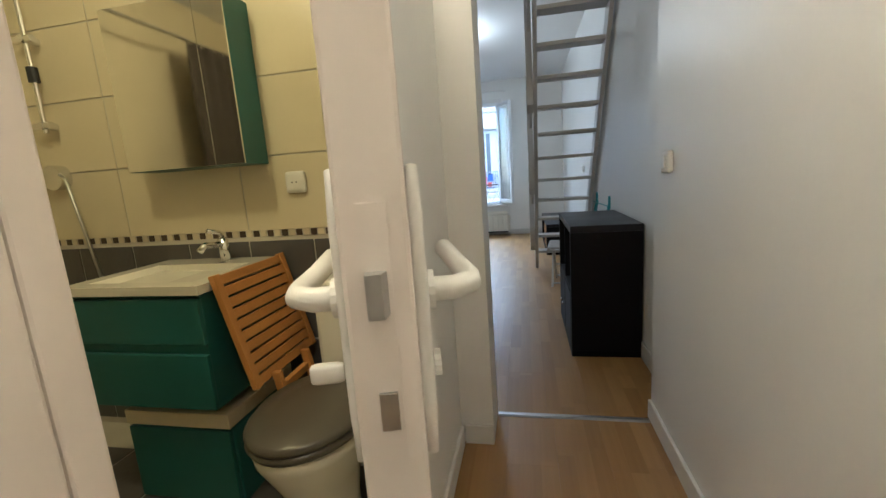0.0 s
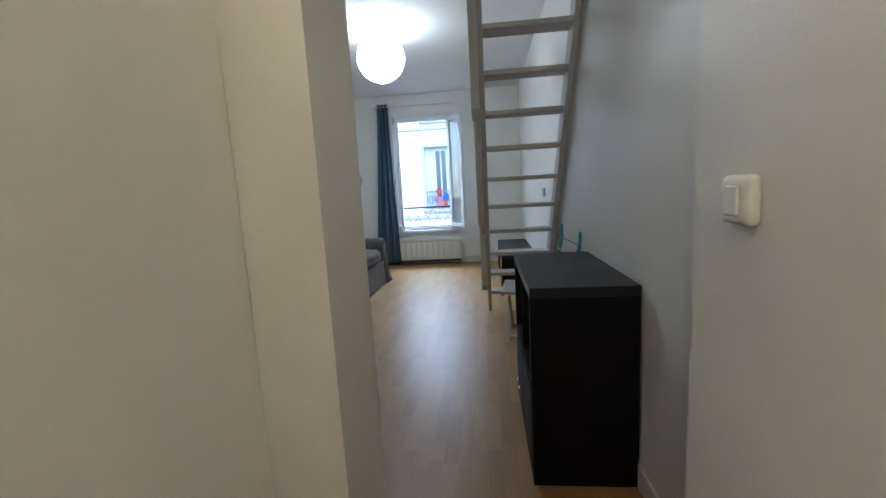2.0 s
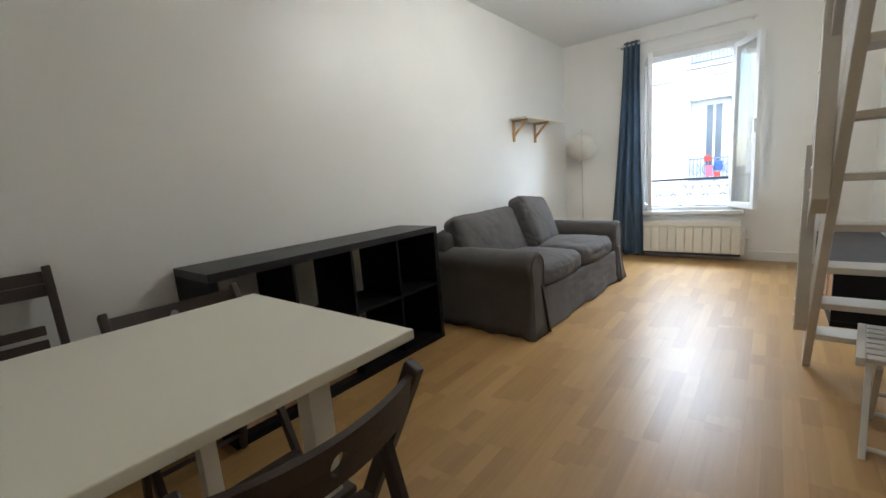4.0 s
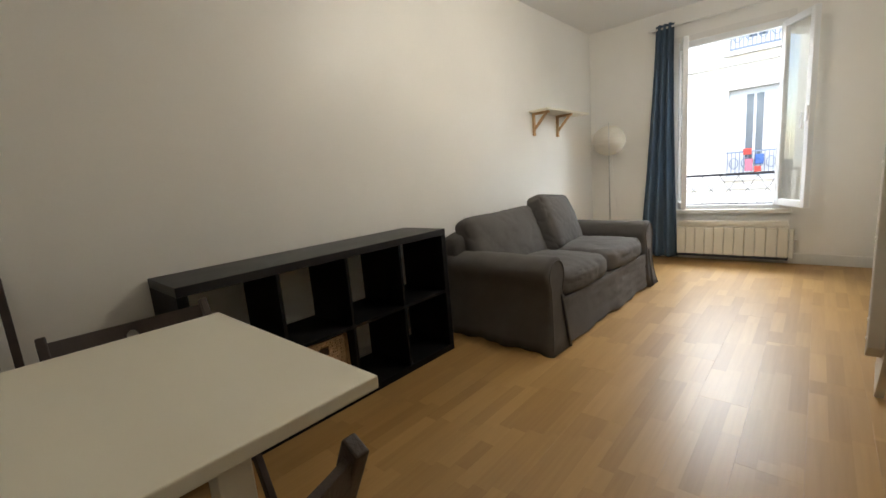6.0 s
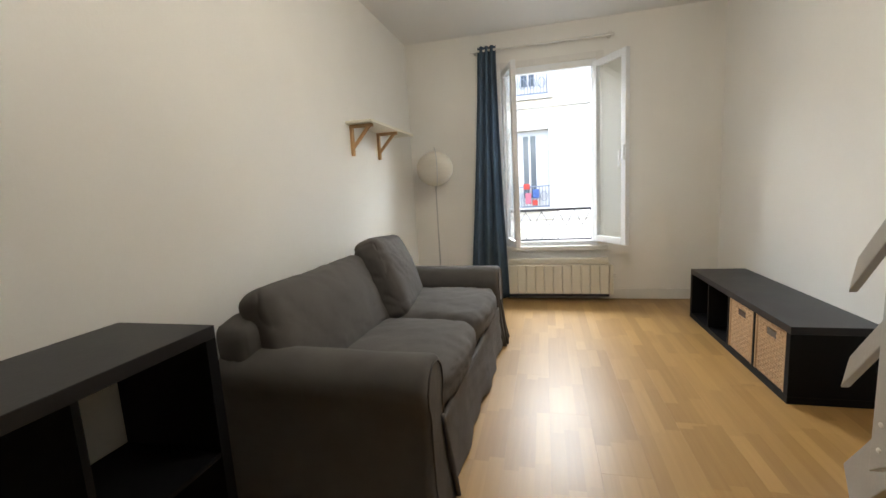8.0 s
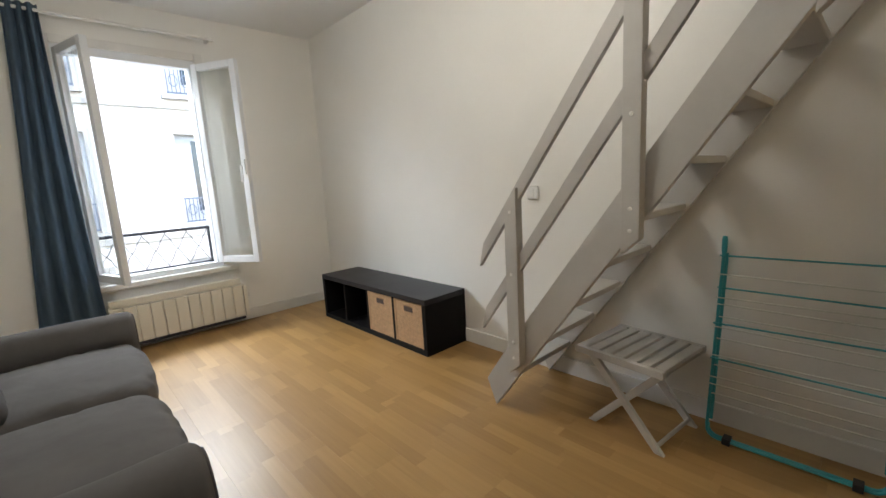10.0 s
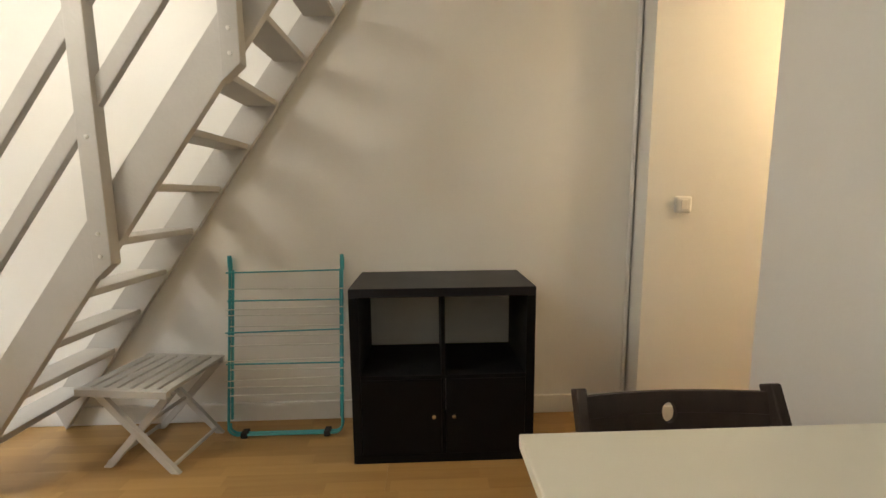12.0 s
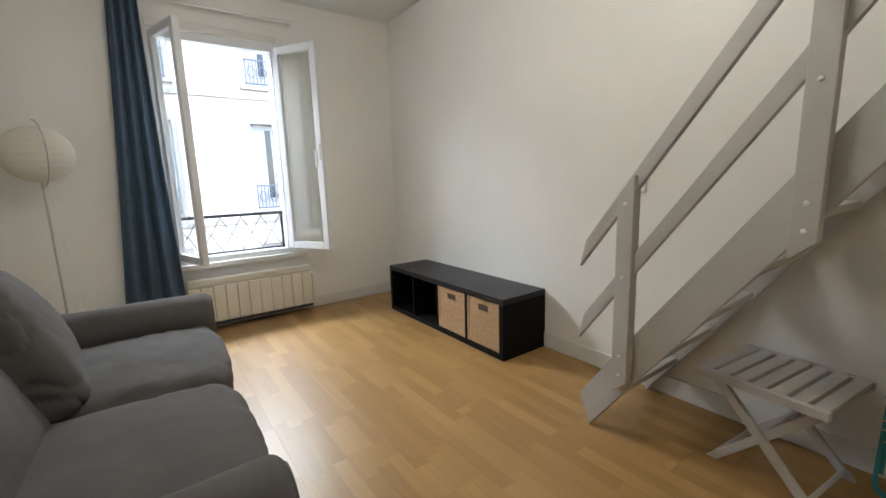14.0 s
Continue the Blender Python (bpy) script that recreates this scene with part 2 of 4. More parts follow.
def lathe(profile, seg=32, centre=(0, 0, 0)):
    bm = bmesh.new()
    rings = []
    for r, z in profile:
        if r < 1e-5:
            rings.append([bm.verts.new((centre[0], centre[1], centre[2] + z))])
        else:
            rings.append([bm.verts.new((centre[0] + r * math.cos(2 * math.pi * k / seg), centre[1] + r * math.sin(2 * math.pi * k / seg), centre[2] + z)) for k in range(seg)])
    for a, b in zip(rings, rings[1:]):
        for k in range(seg):
            q = [a[k % len(a)], a[(k + 1) % len(a)], b[(k + 1) % len(b)], b[k % len(b)]]
            q = [v for i, v in enumerate(q) if v not in q[:i]]
            if len(q) > 2:
                bm.faces.new(q)
    return bm


def cushion(sx, sy, sz, radius, puff=0.0, crease=0.0, seed=0.0, cuts=14, sag=0.0):
    """A soft padded block of that size, centred, puffed up along z, with creases."""
    bm = bmesh.new()
    bmesh.ops.create_cube(bm, size=2)
    bmesh.ops.subdivide_edges(bm, edges=bm.edges[:], cuts=cuts, use_grid_fill=True)
    h = Vector((sx / 2, sy / 2, sz / 2))
    for v in bm.verts:
        n = v.co.copy()
        p = Vector((n.x * h.x, n.y * h.y, n.z * h.z))
        core = Vector([max(-(h[i] - radius), min(h[i] - radius, p[i])) for i in range(3)])
        d = p - core
        if d.length > 1e-6:
            p = core + d.normalized() * radius
        mid = (1 - n.x ** 2) * (1 - n.y ** 2)
        p.z += math.copysign(puff * mid, n.z) if abs(n.z) > 0.3 else 0
        p.z -= sag * mid
        if crease:
            w = Vector((p.x * 3.2 + seed, p.y * 3.2, p.z * 3.2))
            q = Vector((p.x * 4 + p.y * 3 + seed, p.y * 8 - p.x * 5, p.z * 4 + 2)) + noise.noise_vector(w) * 0.8
            fold = (1 - abs(noise.noise(q * 1.4))) ** 9
            edge = 0.35 + 0.65 * max(n.x ** 2, n.y ** 2)
            p += n.normalized() * crease * (noise.noise(w) * 0.35 - fold * edge * 1.2)
        v.co = p
    return bm


def moved(bm, m):
    bmesh.ops.transform(bm, matrix=m, verts=bm.verts[:])
    return bm


# ---- the shell: a hall that leads into one room with a window ----
XL, XR, YN, YP, ZC = -1.88, 1.005, 8.50, 2.868, 2.62
HL, HR = 0.07, 0.88
WL, WR, WB, WT = -0.93, -0.045, 0.545, 2.27
structure("wall_east", box(XR, XR + 0.2, 2.895, YN + 0.35, -0.1, ZC), WALL, "cream painted room wall beside the ladder stair", "wall")
structure("wall_west", box(XL - 0.2, XL, YP - 0.21, YN + 0.35, -0.1, ZC), WALL, "cream painted room wall behind the sofa", "wall")
bm = box(XL, WL, YN, YN + 0.32, -0.1, ZC)
box(WR, XR, YN, YN + 0.32, -0.1, ZC, bm=bm)
box(WL, WR, YN, YN + 0.32, -0.1, WB, bm=bm)
box(WL, WR, YN, YN + 0.32, WT, ZC, bm=bm)
structure("wall_north", bm, WALL, "cream painted wall with the window opening", "wall")
structure("wall_partition", box(XL, 0.205, 2.645, YP, -0.1, ZC), WALL, "painted partition wall that ends beside the hall", "wall")
structure("wall_hall_east", box(HR, XR + 0.2, -0.9, 2.893, -0.1, ZC), WALL, "painted hall wall with a light switch", "wall")
bm = box(-0.03, HL, -0.9, 1.258, -0.1, ZC)
box(-0.03, HL, 1.932, 2.643, -0.1, ZC, bm=bm)
box(-0.03, HL, 1.258, 1.932, 2.05, ZC, bm=bm)
structure("wall_hall_west", bm, WALL, "painted hall wall with the bathroom doorway", "wall")
structure("wall_hall_south", box(-2.2, HR, -1.0, -0.902, -0.1, ZC), WALL, "plain painted wall closing the hall", "wall")
bm = box(-2.2, XR + 0.2, -1.0, 2.867, 2.45, 2.449 + 0.3)
box(XL - 0.2, XR + 0.2, 2.8675, YN + 0.35, ZC, ZC + 0.2, bm=bm)
structure("ceiling", bm, CEIL, "white painted ceiling over room and hall", "ceiling")
FLOOR = structure("floor", box(XL - 0.1, XR + 0.1, -1.0, YN + 0.1, -0.14, -0.008), JOINT, "beech laminate floor laid in long boards", "floor")


def skirting(name, x0, x1, y0, y1, h=0.085):
    return structure(name, box(x0, x1, y0, y1, 0, h, 0.004), TRIM, "white painted skirting board", "skirting")


skirting("baseboard_east", XR - 0.014, XR - 0.0005, 2.91, YN - 0.016, 0.10)
skirting("baseboard_west", XL + 0.0005, XL + 0.014, YP + 0.016, YN - 0.016)
skirting("baseboard_north", XL + 0.015, XR - 0.015, YN - 0.014, YN - 0.0005, 0.10)
skirting("baseboard_hall_east", HR - 0.014, HR - 0.0005, -0.9, 2.893)
skirting("baseboard_hall_west", HL + 0.0005, HL + 0.014, 1.995, 2.63)
skirting("baseboard_jamb", HL + 0.016, 0.205, 2.631, 2.6445)
skirting("baseboard_partition", XL + 0.015, 0.205, YP + 0.0005, YP + 0.014)
structure("threshold_bar", slab([(2.842, 0.0005), (2.852, 0.006), (2.870, 0.006), (2.880, 0.0005)], "x", 0.208, HR - 0.016), STEEL, "brushed metal threshold strip across the floor", "threshold")
structure("corner_trim", tube([(XR - 0.012, 2.912, 0.12), (XR - 0.012, 2.912, ZC - 0.001)], 0.011, 10), TRIM, "white painted pipe in the wall corner", "pipe")


# ---- window with two open sashes ----
def sash(name, hinge, turn, hand, label):
    """A casement leaf, drawn from its hinge along +x, then turned about the hinge."""
    w, z0, z1, d = 0.425, WB + 0.035, WT - 0.035, 0.045
    ob = tagged(new(name), label, "window", kind="structure")
    ob.matrix_basis = pose(hinge[0], hinge[1], 0, 0, 0, turn)
    part("stile", box(0, 0.055, -d / 2, d / 2, z0, z1, 0.005), PVC, ob)
    part("stile", box(w - 0.055, w, -d / 2, d / 2, z0, z1, 0.005), PVC, ob)
    part("rail", box(0.0552, w - 0.0552, -d / 2, d / 2, z0, z0 + 0.06, 0.005), PVC, ob)
    part("rail", box(0.0552, w - 0.0552, -d / 2, d / 2, z1 - 0.055, z1, 0.005), PVC, ob)
    pane = part("pane", box(0.05, w - 0.05, -0.004, 0.004, z0 + 0.05, z1 - 0.05), GLASS, ob, "clear glass pane")
    pane.visible_shadow = False
    if hand:
        h = part("handle", box(w - 0.045, w - 0.012, -d / 2 - 0.012, -d / 2, 1.32, 1.45, 0.004), PVC, ob)
        part("lever", box(w - 0.04, w - 0.018, -d / 2 - 0.045, -d / 2 - 0.03, 1.26, 1.40, 0.006), PVC, h)
    return ob


bm = box(WL, WL + 0.045, YN + 0.005, YN + 0.07, WB, WT)
box(WR - 0.045, WR, YN + 0.005, YN + 0.07, WB, WT, bm=bm)
box(WL + 0.0452, WR - 0.0452, YN + 0.005, YN + 0.07, WB, WB + 0.035, bm=bm)
box(WL + 0.0452, WR - 0.0452, YN + 0.005, YN + 0.07, WT - 0.06, WT, bm=bm)
structure("window_frame", bm, PVC, "white plastic frame of the open window", "window")
bm = box(WL - 0.06, WL - 0.001, YN - 0.012, YN - 0.0005, WB - 0.05, WT + 0.06, 0.003)
box(WR + 0.001, WR + 0.06, YN - 0.012, YN - 0.0005, WB - 0.05, WT + 0.06, 0.003, bm=bm)
box(WL, WR, YN - 0.012, YN - 0.0005, WT + 0.001, WT + 0.06, 0.003, bm=bm)
structure("window_trim", bm, TRIM, "white painted casing round the window", "window trim")
structure("window_sill", box(WL - 0.06, WR + 0.10, YN - 0.05, YN + 0.004, WB - 0.05, WB - 0.006, 0.006), TRIM, "white painted window sill above the radiator", "window sill")
sash("window_1", (WL + 0.03, YN - 0.01), -73, False, "white casement leaf standing open beside the curtain")
sash("window_2", (WR - 0.02, YN - 0.01), -58, True, "white casement leaf standing open towards the room")

rail = thing("balcony_railing", (0, YN + 0.26, WB), "black iron window railing with pale curled wire panel", "railing")
part("top_bar", box(WL + 0.002, WR - 0.002, -0.016, 0.016, 0.325, 0.35, 0.004), IRON, rail)
part("bottom_bar", box(WL + 0.002, WR - 0.002, -0.01, 0.01, 0.015, 0.03, 0.003), IRON, rail)
part("post", box(WR - 0.026, WR - 0.006, -0.01, 0.01, 0.0, 0.325, 0.002), IRON, rail)
part("post", box(WL + 0.006, WL + 0.026, -0.01, 0.01, 0.0, 0.325, 0.002), IRON, rail)
span, n = (WR - WL - 0.06), 5
for i in range(n):
    x0 = WL + 0.03 + span * i / n
    w = span / n
    for s in (1, -1):
        pts = []
        for k in range(13):
            u = k / 12
            pts.append((x0 + w / 2 + s * (w / 2) * math.cos(math.pi * u) * (0.85 + 0.15 * math.cos(4 * math.pi * u)), 0.004 * s, 0.03 + 0.295 * u))
        part("wire", tube(pts, 0.0045, 6), IRONW, rail)

# ---- curtain, rod, radiator ----
rod = thing("curtain_rod", (0, YN - 0.085, 2.44), "white curtain rod above the window", "curtain rod")
part("rod", tube([(-1.20, 0, 0), (0.10, 0, -0.005)], 0.011, 10), TRIM, rod)
for x in (-1.16, 0.06):
    part("bracket", box(x - 0.012, x + 0.012, -0.012, 0.0845, -0.015, 0.015, 0.003), TRIM, rod)
curtain = thing("curtain", (-1.04, YN - 0.085, 0), "slate blue cloth curtain gathered at the window", "curtain")
bm = bmesh.new()
NU, NV = 64, 40
grid = []
for j in range(NV + 1):
    v = j / NV
    z = 0.02 + (2.475 - 0.02) * v
    half = 0.088 + 0.115 * (1 - v) ** 1.3
    cx = -0.06 * (1 - v)
    row = []
    for i in range(NU + 1):
        u = i / NU
        fold = math.sin(u * 2 * math.pi * 3.5 + 0.9 * math.sin(3 * v)) * (0.020 + 0.016 * (1 - v)) + noise.noise(Vector((u * 6, v * 3, 1))) * 0.014
        row.append(bm.verts.new((cx + (u * 2 - 1) * half, fold, z)))
    grid.append(row)
for a, b in zip(grid, grid[1:]):
    for i in range(NU):
        bm.faces.new((a[i], a[i + 1], b[i + 1], b[i]))
cl = part("cloth", bm, CURT, curtain, smooth=True)
sol = cl.modifiers.new("thickness", "SOLIDIFY")
sol.thickness = 0.004

rad = thing("radiator", (-0.90, YN - 0.10, 0.05), "cream electric radiator under the window", "radiator")
for i in range(11):
    x = i * 0.0862
    part("fin", box(x + 0.0008, x + 0.0854, -0.035, 0.045, 0.025, 0.315, 0.009), RADM, rad)
part("top_grille", box(0, 0.948, -0.02, 0.05, 0.318, 0.335, 0.004), RADM, rad)
for i in range(5):
    part("louvre", box(0.01, 0.938, -0.03 + i * 0.014, -0.024 + i * 0.014, 0.337, 0.375, 0.001), RADM, rad)
part("base_strip", box(0, 0.948, -0.03, 0.045, 0, 0.022, 0.003), IRON, rad)
part("side_cover", box(0.951, 0.985, -0.03, 0.05, 0.02, 0.30, 0.006), RADM, rad)
part("knob", tube([(0.986, 0.0, 0.20), (1.012, 0.0, 0.20)], 0.013, 12), WHITEP, rad)
for x in (0.15, 0.80):
    part("wall_bracket", box(x, x + 0.03, 0.051, 0.0995, 0.08, 0.26), RADM, rad)


# ---- cube shelving ----
def basket(place, turn, label, w=0.315, d=0.33, h=0.315):
    """A woven box, its front towards -y before turning."""
    ob = thing("storage_basket", place, label, "basket", turn, "storage baskets")
    t = 0.012
    part("base", box(-w / 2 + t, w / 2 - t, t, d - t, 0, 0.012), RATTAN, ob)
    part("side", box(-w / 2, -w / 2 + t, t, d - t, 0, h), RATTAN, ob)
    part("side", box(w / 2 - t, w / 2, t, d - t, 0, h), RATTAN, ob)
    part("back", box(-w / 2, w / 2, d - t, d, 0, h), RATTAN, ob)
    gx, gz0, gz1 = 0.05, h - 0.075, h - 0.04
    bm = bmesh.new()
    rows = 21
    for r in range(rows):
        z0, z1 = h * r / rows, h * (r + 1) / rows - 0.002
        spans = [(-w / 2 + 0.018, -gx), (gx, w / 2 - 0.018)] if z1 > gz0 and z0 < gz1 else [(-w / 2 + 0.018, w / 2 - 0.018)]
        for a, b in spans:
            m = max(1, round((b - a) / 0.026))
            for c in range(m):
                x0, x1 = a + (b - a) * c / m, a + (b - a) * (c + 1) / m - 0.0015
                y = 0.003 if (c + r) % 2 else 0.005
                box(x0, x1, y, t, z0, z1, bm=bm)
    part("woven_front", bm, RATTAN, ob)
    part("rim", box(-w / 2, -w / 2 + 0.017, -0.003, t, 0, h + 0.004, 0.004), RATTAN, ob)
    part("rim", box(w / 2 - 0.017, w / 2, -0.003, t, 0, h + 0.004, 0.004), RATTAN, ob)
    # Dark panel closes the gap; its colour stands in for the hole's shade.
    part("grip", box(-gx, gx, t * 0.6, t, gz0, gz1), MOSD, ob, "dark panel standing in for hand hole shade")
    return ob


def cube_unit(name, place, turn, cols, rows, label, length, depth, height, outer=0.038):
    """An open-backed cube shelf unit, front towards -y, its front edge at y = 0."""
    ob = thing(name, place, label, "shelf unit", turn)
    inner, bev = 0.016, 0.002
    part("top_panel", box(0, length, 0, depth, height - outer, height, bev), BLACKTOP, ob, "matt black top, lighter than the sides")
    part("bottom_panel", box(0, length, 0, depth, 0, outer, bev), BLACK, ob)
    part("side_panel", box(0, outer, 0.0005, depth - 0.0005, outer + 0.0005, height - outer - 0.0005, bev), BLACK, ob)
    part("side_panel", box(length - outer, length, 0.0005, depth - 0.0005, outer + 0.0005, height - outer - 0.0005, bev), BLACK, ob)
    cw = (length - 2 * outer - inner * (cols - 1)) / cols
    ch = (height - 2 * outer - inner * (rows - 1)) / rows
    for r in range(1, rows):
        z = outer + r * ch + (r - 1) * inner
        part("shelf", box(outer + 0.0005, length - outer - 0.0005, 0.004, depth - 0.004, z, z + inner), BLACK, ob)
    for c in range(1, cols):
        x = outer + c * cw + (c - 1) * inner
        for r in range(rows):
            z = outer + r * (ch + inner)
            part("divider", box(x, x + inner, 0.004, depth - 0.004, z + 0.0005, z + ch - 0.0005), BLACK, ob)
    return ob, cw, ch


cab, cw, ch = cube_unit("display_cabinet", (0.607, 4.282, 0), -90, 2, 2, "black cabinet with open shelf above two doors", 0.789, 0.39, 0.784)
for i, x in ((0, 0.038), (1, 0.038 + cw + 0.016)):
    d = part("door", box(x + 0.002, x + cw - 0.002, -0.001, 0.017, 0.040, 0.038 + ch - 0.002, 0.002), BLACK, cab)
    kx = x + cw - 0.035 if i == 0 else x + 0.035
    part("knob", lathe([(0, -0.001), (0.006, -0.001), (0.006, 0.012), (0.011, 0.018), (0.009, 0.025), (0, 0.026)], 14), CHROME, d, "small round chrome knob").matrix_basis = pose(kx, -0.001, 0.225, 90)
tv, cw, ch = cube_unit("media_bench", (0.612, 7.950, 0), -90, 4, 1, "long low black shelf bench with two baskets", 1.43, 0.388, 0.40)
for c in (2, 3):
    y = 7.950 - (0.038 + c * (cw + 0.016) + cw / 2)
    basket((0.620, y, 0.0385), -90, "woven rattan basket in the low black bench", w=cw - 0.012, d=0.35, h=ch - 0.008)
bk, cw, ch = cube_unit("bookcase", (-1.500, 3.757, 0), 90, 4, 2, "low black bookcase with open cubes and baskets", 1.49, 0.365, 0.795)
for c in (0, 1):
    y = 3.757 + (0.038 + c * (cw + 0.016) + cw / 2)
    basket((-1.555, y, 0.0385), 90, "woven rattan basket in the black bookcase", w=cw - 0.015, d=0.28, h=ch - 0.03)


# ---- sofa ----
sofa = thing("sofa", (-0.925, 5.47, 0), "grey cotton covered two-seat sofa with loose cushions", "sofa", -2.0)
SD, SL = 0.90, 1.86      # depth towards -x, length along +y


def kick(z):
    """How far the slipcover swings out near the floor."""
    return 0.038 * max(0.0, 1 - z / 0.27) ** 1.6


part("base", moved(cushion(SD - 0.10, SL - 0.10, 0.30, 0.02, crease=0.006, seed=3, cuts=16), pose(-SD / 2 + 0.01, SL / 2, 0.152)), SOFA, sofa, smooth=True)
part("back", moved(cushion(0.20, SL - 0.04, 0.70, 0.08, crease=0.008, seed=5, cuts=16), pose(-SD + 0.11, SL / 2, 0.360)), SOFA, sofa, smooth=True)


def arm_outline(shrink):
    """Half-width and height round the arm from the outer hem over the roll to the inner hem."""
    pts = [(0.100, 0.004), (0.098, 0.06), (0.095, 0.13), (0.092, 0.22), (0.088, 0.31), (0.088, 0.385)]
    for k in range(17):
        a = math.radians(-32 + 244 * k / 16)
        pts.append((0.112 * math.cos(a), 0.478 + 0.106 * math.sin(a)))
    pts += [(-0.088, 0.385), (-0.088, 0.31), (-0.090, 0.20), (-0.090, 0.10), (-0.090, 0.004)]
    return [(u * (1 - shrink / 0.11), z if z < 0.3 else 0.3 + (z - 0.3) * (1 - shrink / 0.28)) for u, z in pts]


def armrest(mid, out, seed):
    """A rolled arm under a loose cover; out is +1 or -1, the side that faces away from the seat."""
    bm = bmesh.new()
    n, ease = 30, 0.030
    rings = []
    for i in range(n + 1):
        t = i / n
        if i > n - 7:
            q = (i - (n - 6)) / 6
            x, shrink = -ease + ease * math.sin(q * math.pi / 2), ease * (1 - math.cos(q * math.pi / 2)) * 0.8
        else:
            x, shrink = -SD + 0.05 + (SD - 0.05 - ease) * i / (n - 6), 0.0
        ring = []
        for u, z in arm_outline(shrink):
            k = kick(z)
            ripple = 1 + 0.35 * math.sin(x * 17 + seed) + 0.3 * math.sin(x * 41 + seed * 2)
            soft = noise.noise(Vector((x * 4 + seed, u * 7, z * 5))) * 0.007
            side = out * (u + (k * ripple if u > 0 else 0) + (soft if u > 0 else -soft))
            ring.append(bm.verts.new((x + k * max(0.0, (t - 0.8) / 0.2), mid + side, z + (soft * 0.7 if z > 0.1 else 0))))
        rings.append(ring)
    for p, q in zip(rings, rings[1:]):
        for k in range(len(p) - 1):
            bm.faces.new((p[k], p[k + 1], q[k + 1], q[k]))
        bm.faces.new((p[-1], p[0], q[0], q[-1]))
    bm.faces.new(rings[0][::-1])
    last = rings[-1]
    for k in range(len(last) // 2 - 1):
        bm.faces.new((last[k], last[k + 1], last[-2 - k], last[-1 - k]))
    hem = [v.co.copy() for v in last]
    ob = part("armrest", bm, SOFA, sofa, smooth=True)
    part("piping", tube([(p.x + 0.002, p.y, p.z) for p in hem], 0.0045, 6), SOFA, ob, smooth=True)
    fold = [(0.006 + kick(z) * 1.1 + 0.010 * math.sin(z * 9), mid - out * (0.045 + 0.02 * math.sin(z * 7 + seed)), z) for z in (0.01, 0.07, 0.14, 0.21, 0.28, 0.34)]
    part("pleat", tube(fold, 0.010, 8), SOFA, ob, smooth=True)
    return ob


armrest(0.105, -1, 0.7)
armrest(SL - 0.105, 1, 3.1)
bm = cushion(0.03, SL - 0.37, 0.295, 0.012, crease=0.010, seed=8, cuts=20)
for v in bm.verts:
    v.co.x += kick(v.co.z + 0.148) * (0.6 + 0.3 * math.sin(v.co.y * 9) + 0.2 * math.sin(v.co.y * 23))
part("skirt", moved(bm, pose(-0.012, SL / 2, 0.155)), SOFA, sofa, smooth=True)
cl = (SL - 0.40) / 2
for k in (0, 1):
    y = 0.20 + cl / 2 + k * cl
    bm = cushion(0.68, cl - 0.006, 0.165, 0.060, puff=0.032, crease=0.010, seed=11 + k * 7, cuts=28)
    for v in bm.verts:
        v.co.x -= 0.05 * max(0.0, v.co.x / 0.34) * (2 * abs(v.co.y) / cl) ** 3
    seat = part("seat_cushion", moved(bm, pose(-0.322, y, 0.372)), SOFA, sofa, smooth=True)
    rim = [(0.285 - 0.05 * (2 * abs(yy) / cl) ** 3 - 0.322, y + yy, 0.437) for yy in (cl * (q / 16 - 0.5) * 0.9 for q in range(17))]
    part("piping", tube(rim, 0.005, 6), SOFA, seat, smooth=True)
    lean = pose(-0.665 + 0.02 * k, y - 0.055 + 0.06 * k, 0.590 + 0.040 * k) @ pose(0, 0, 0, 2 - 15 * k, 68, 0)
    part("back_cushion", moved(cushion(0.46 + 0.04 * k, cl + 0.11 - 0.05 * k, 0.17, 0.06, puff=0.055, crease=0.009, seed=31 + k * 13, cuts=38), lean), SOFA, sofa, smooth=True)

# ---- ladder stair ----
stair = thing("ladder_stair", (0, 0, 0), "grey painted open wooden ladder stair with side rails", "stairs")
SLOPE = 1.377
FOOT = 5.795


def line(y, lift):
    return SLOPE * (FOOT - y) + lift


YT = FOOT - (ZC - 0.002) / SLOPE


def plank_profile(lo, hi, y0, y1, z_cap):
    """A sloping board between two lifts above the stringer's lower line."""
    pts = [(y0, line(y0, lo)), (y0 + 0.0, line(y0, hi))]
    ya, yb = FOOT - (z_cap - hi) / SLOPE, FOOT - (z_cap - lo) / SLOPE
    if y1 is None:
        pts += [(ya, z_cap), (yb, z_cap)]
    else:
        pts += [(y1, line(y1, hi)), (y1, line(y1, lo))]
    return pts


def stringer(x0, x1):
    pts = [(FOOT, 0.001), (FOOT + 0.055, 0.135), (FOOT - 0.085, line(FOOT - 0.085, 0.225)), (FOOT - (ZC - 0.003 - 0.225) / SLOPE, ZC - 0.003), (FOOT - (ZC - 0.003) / SLOPE, ZC - 0.003)]
    return slab(pts, "x", x0, x1, 0.003)


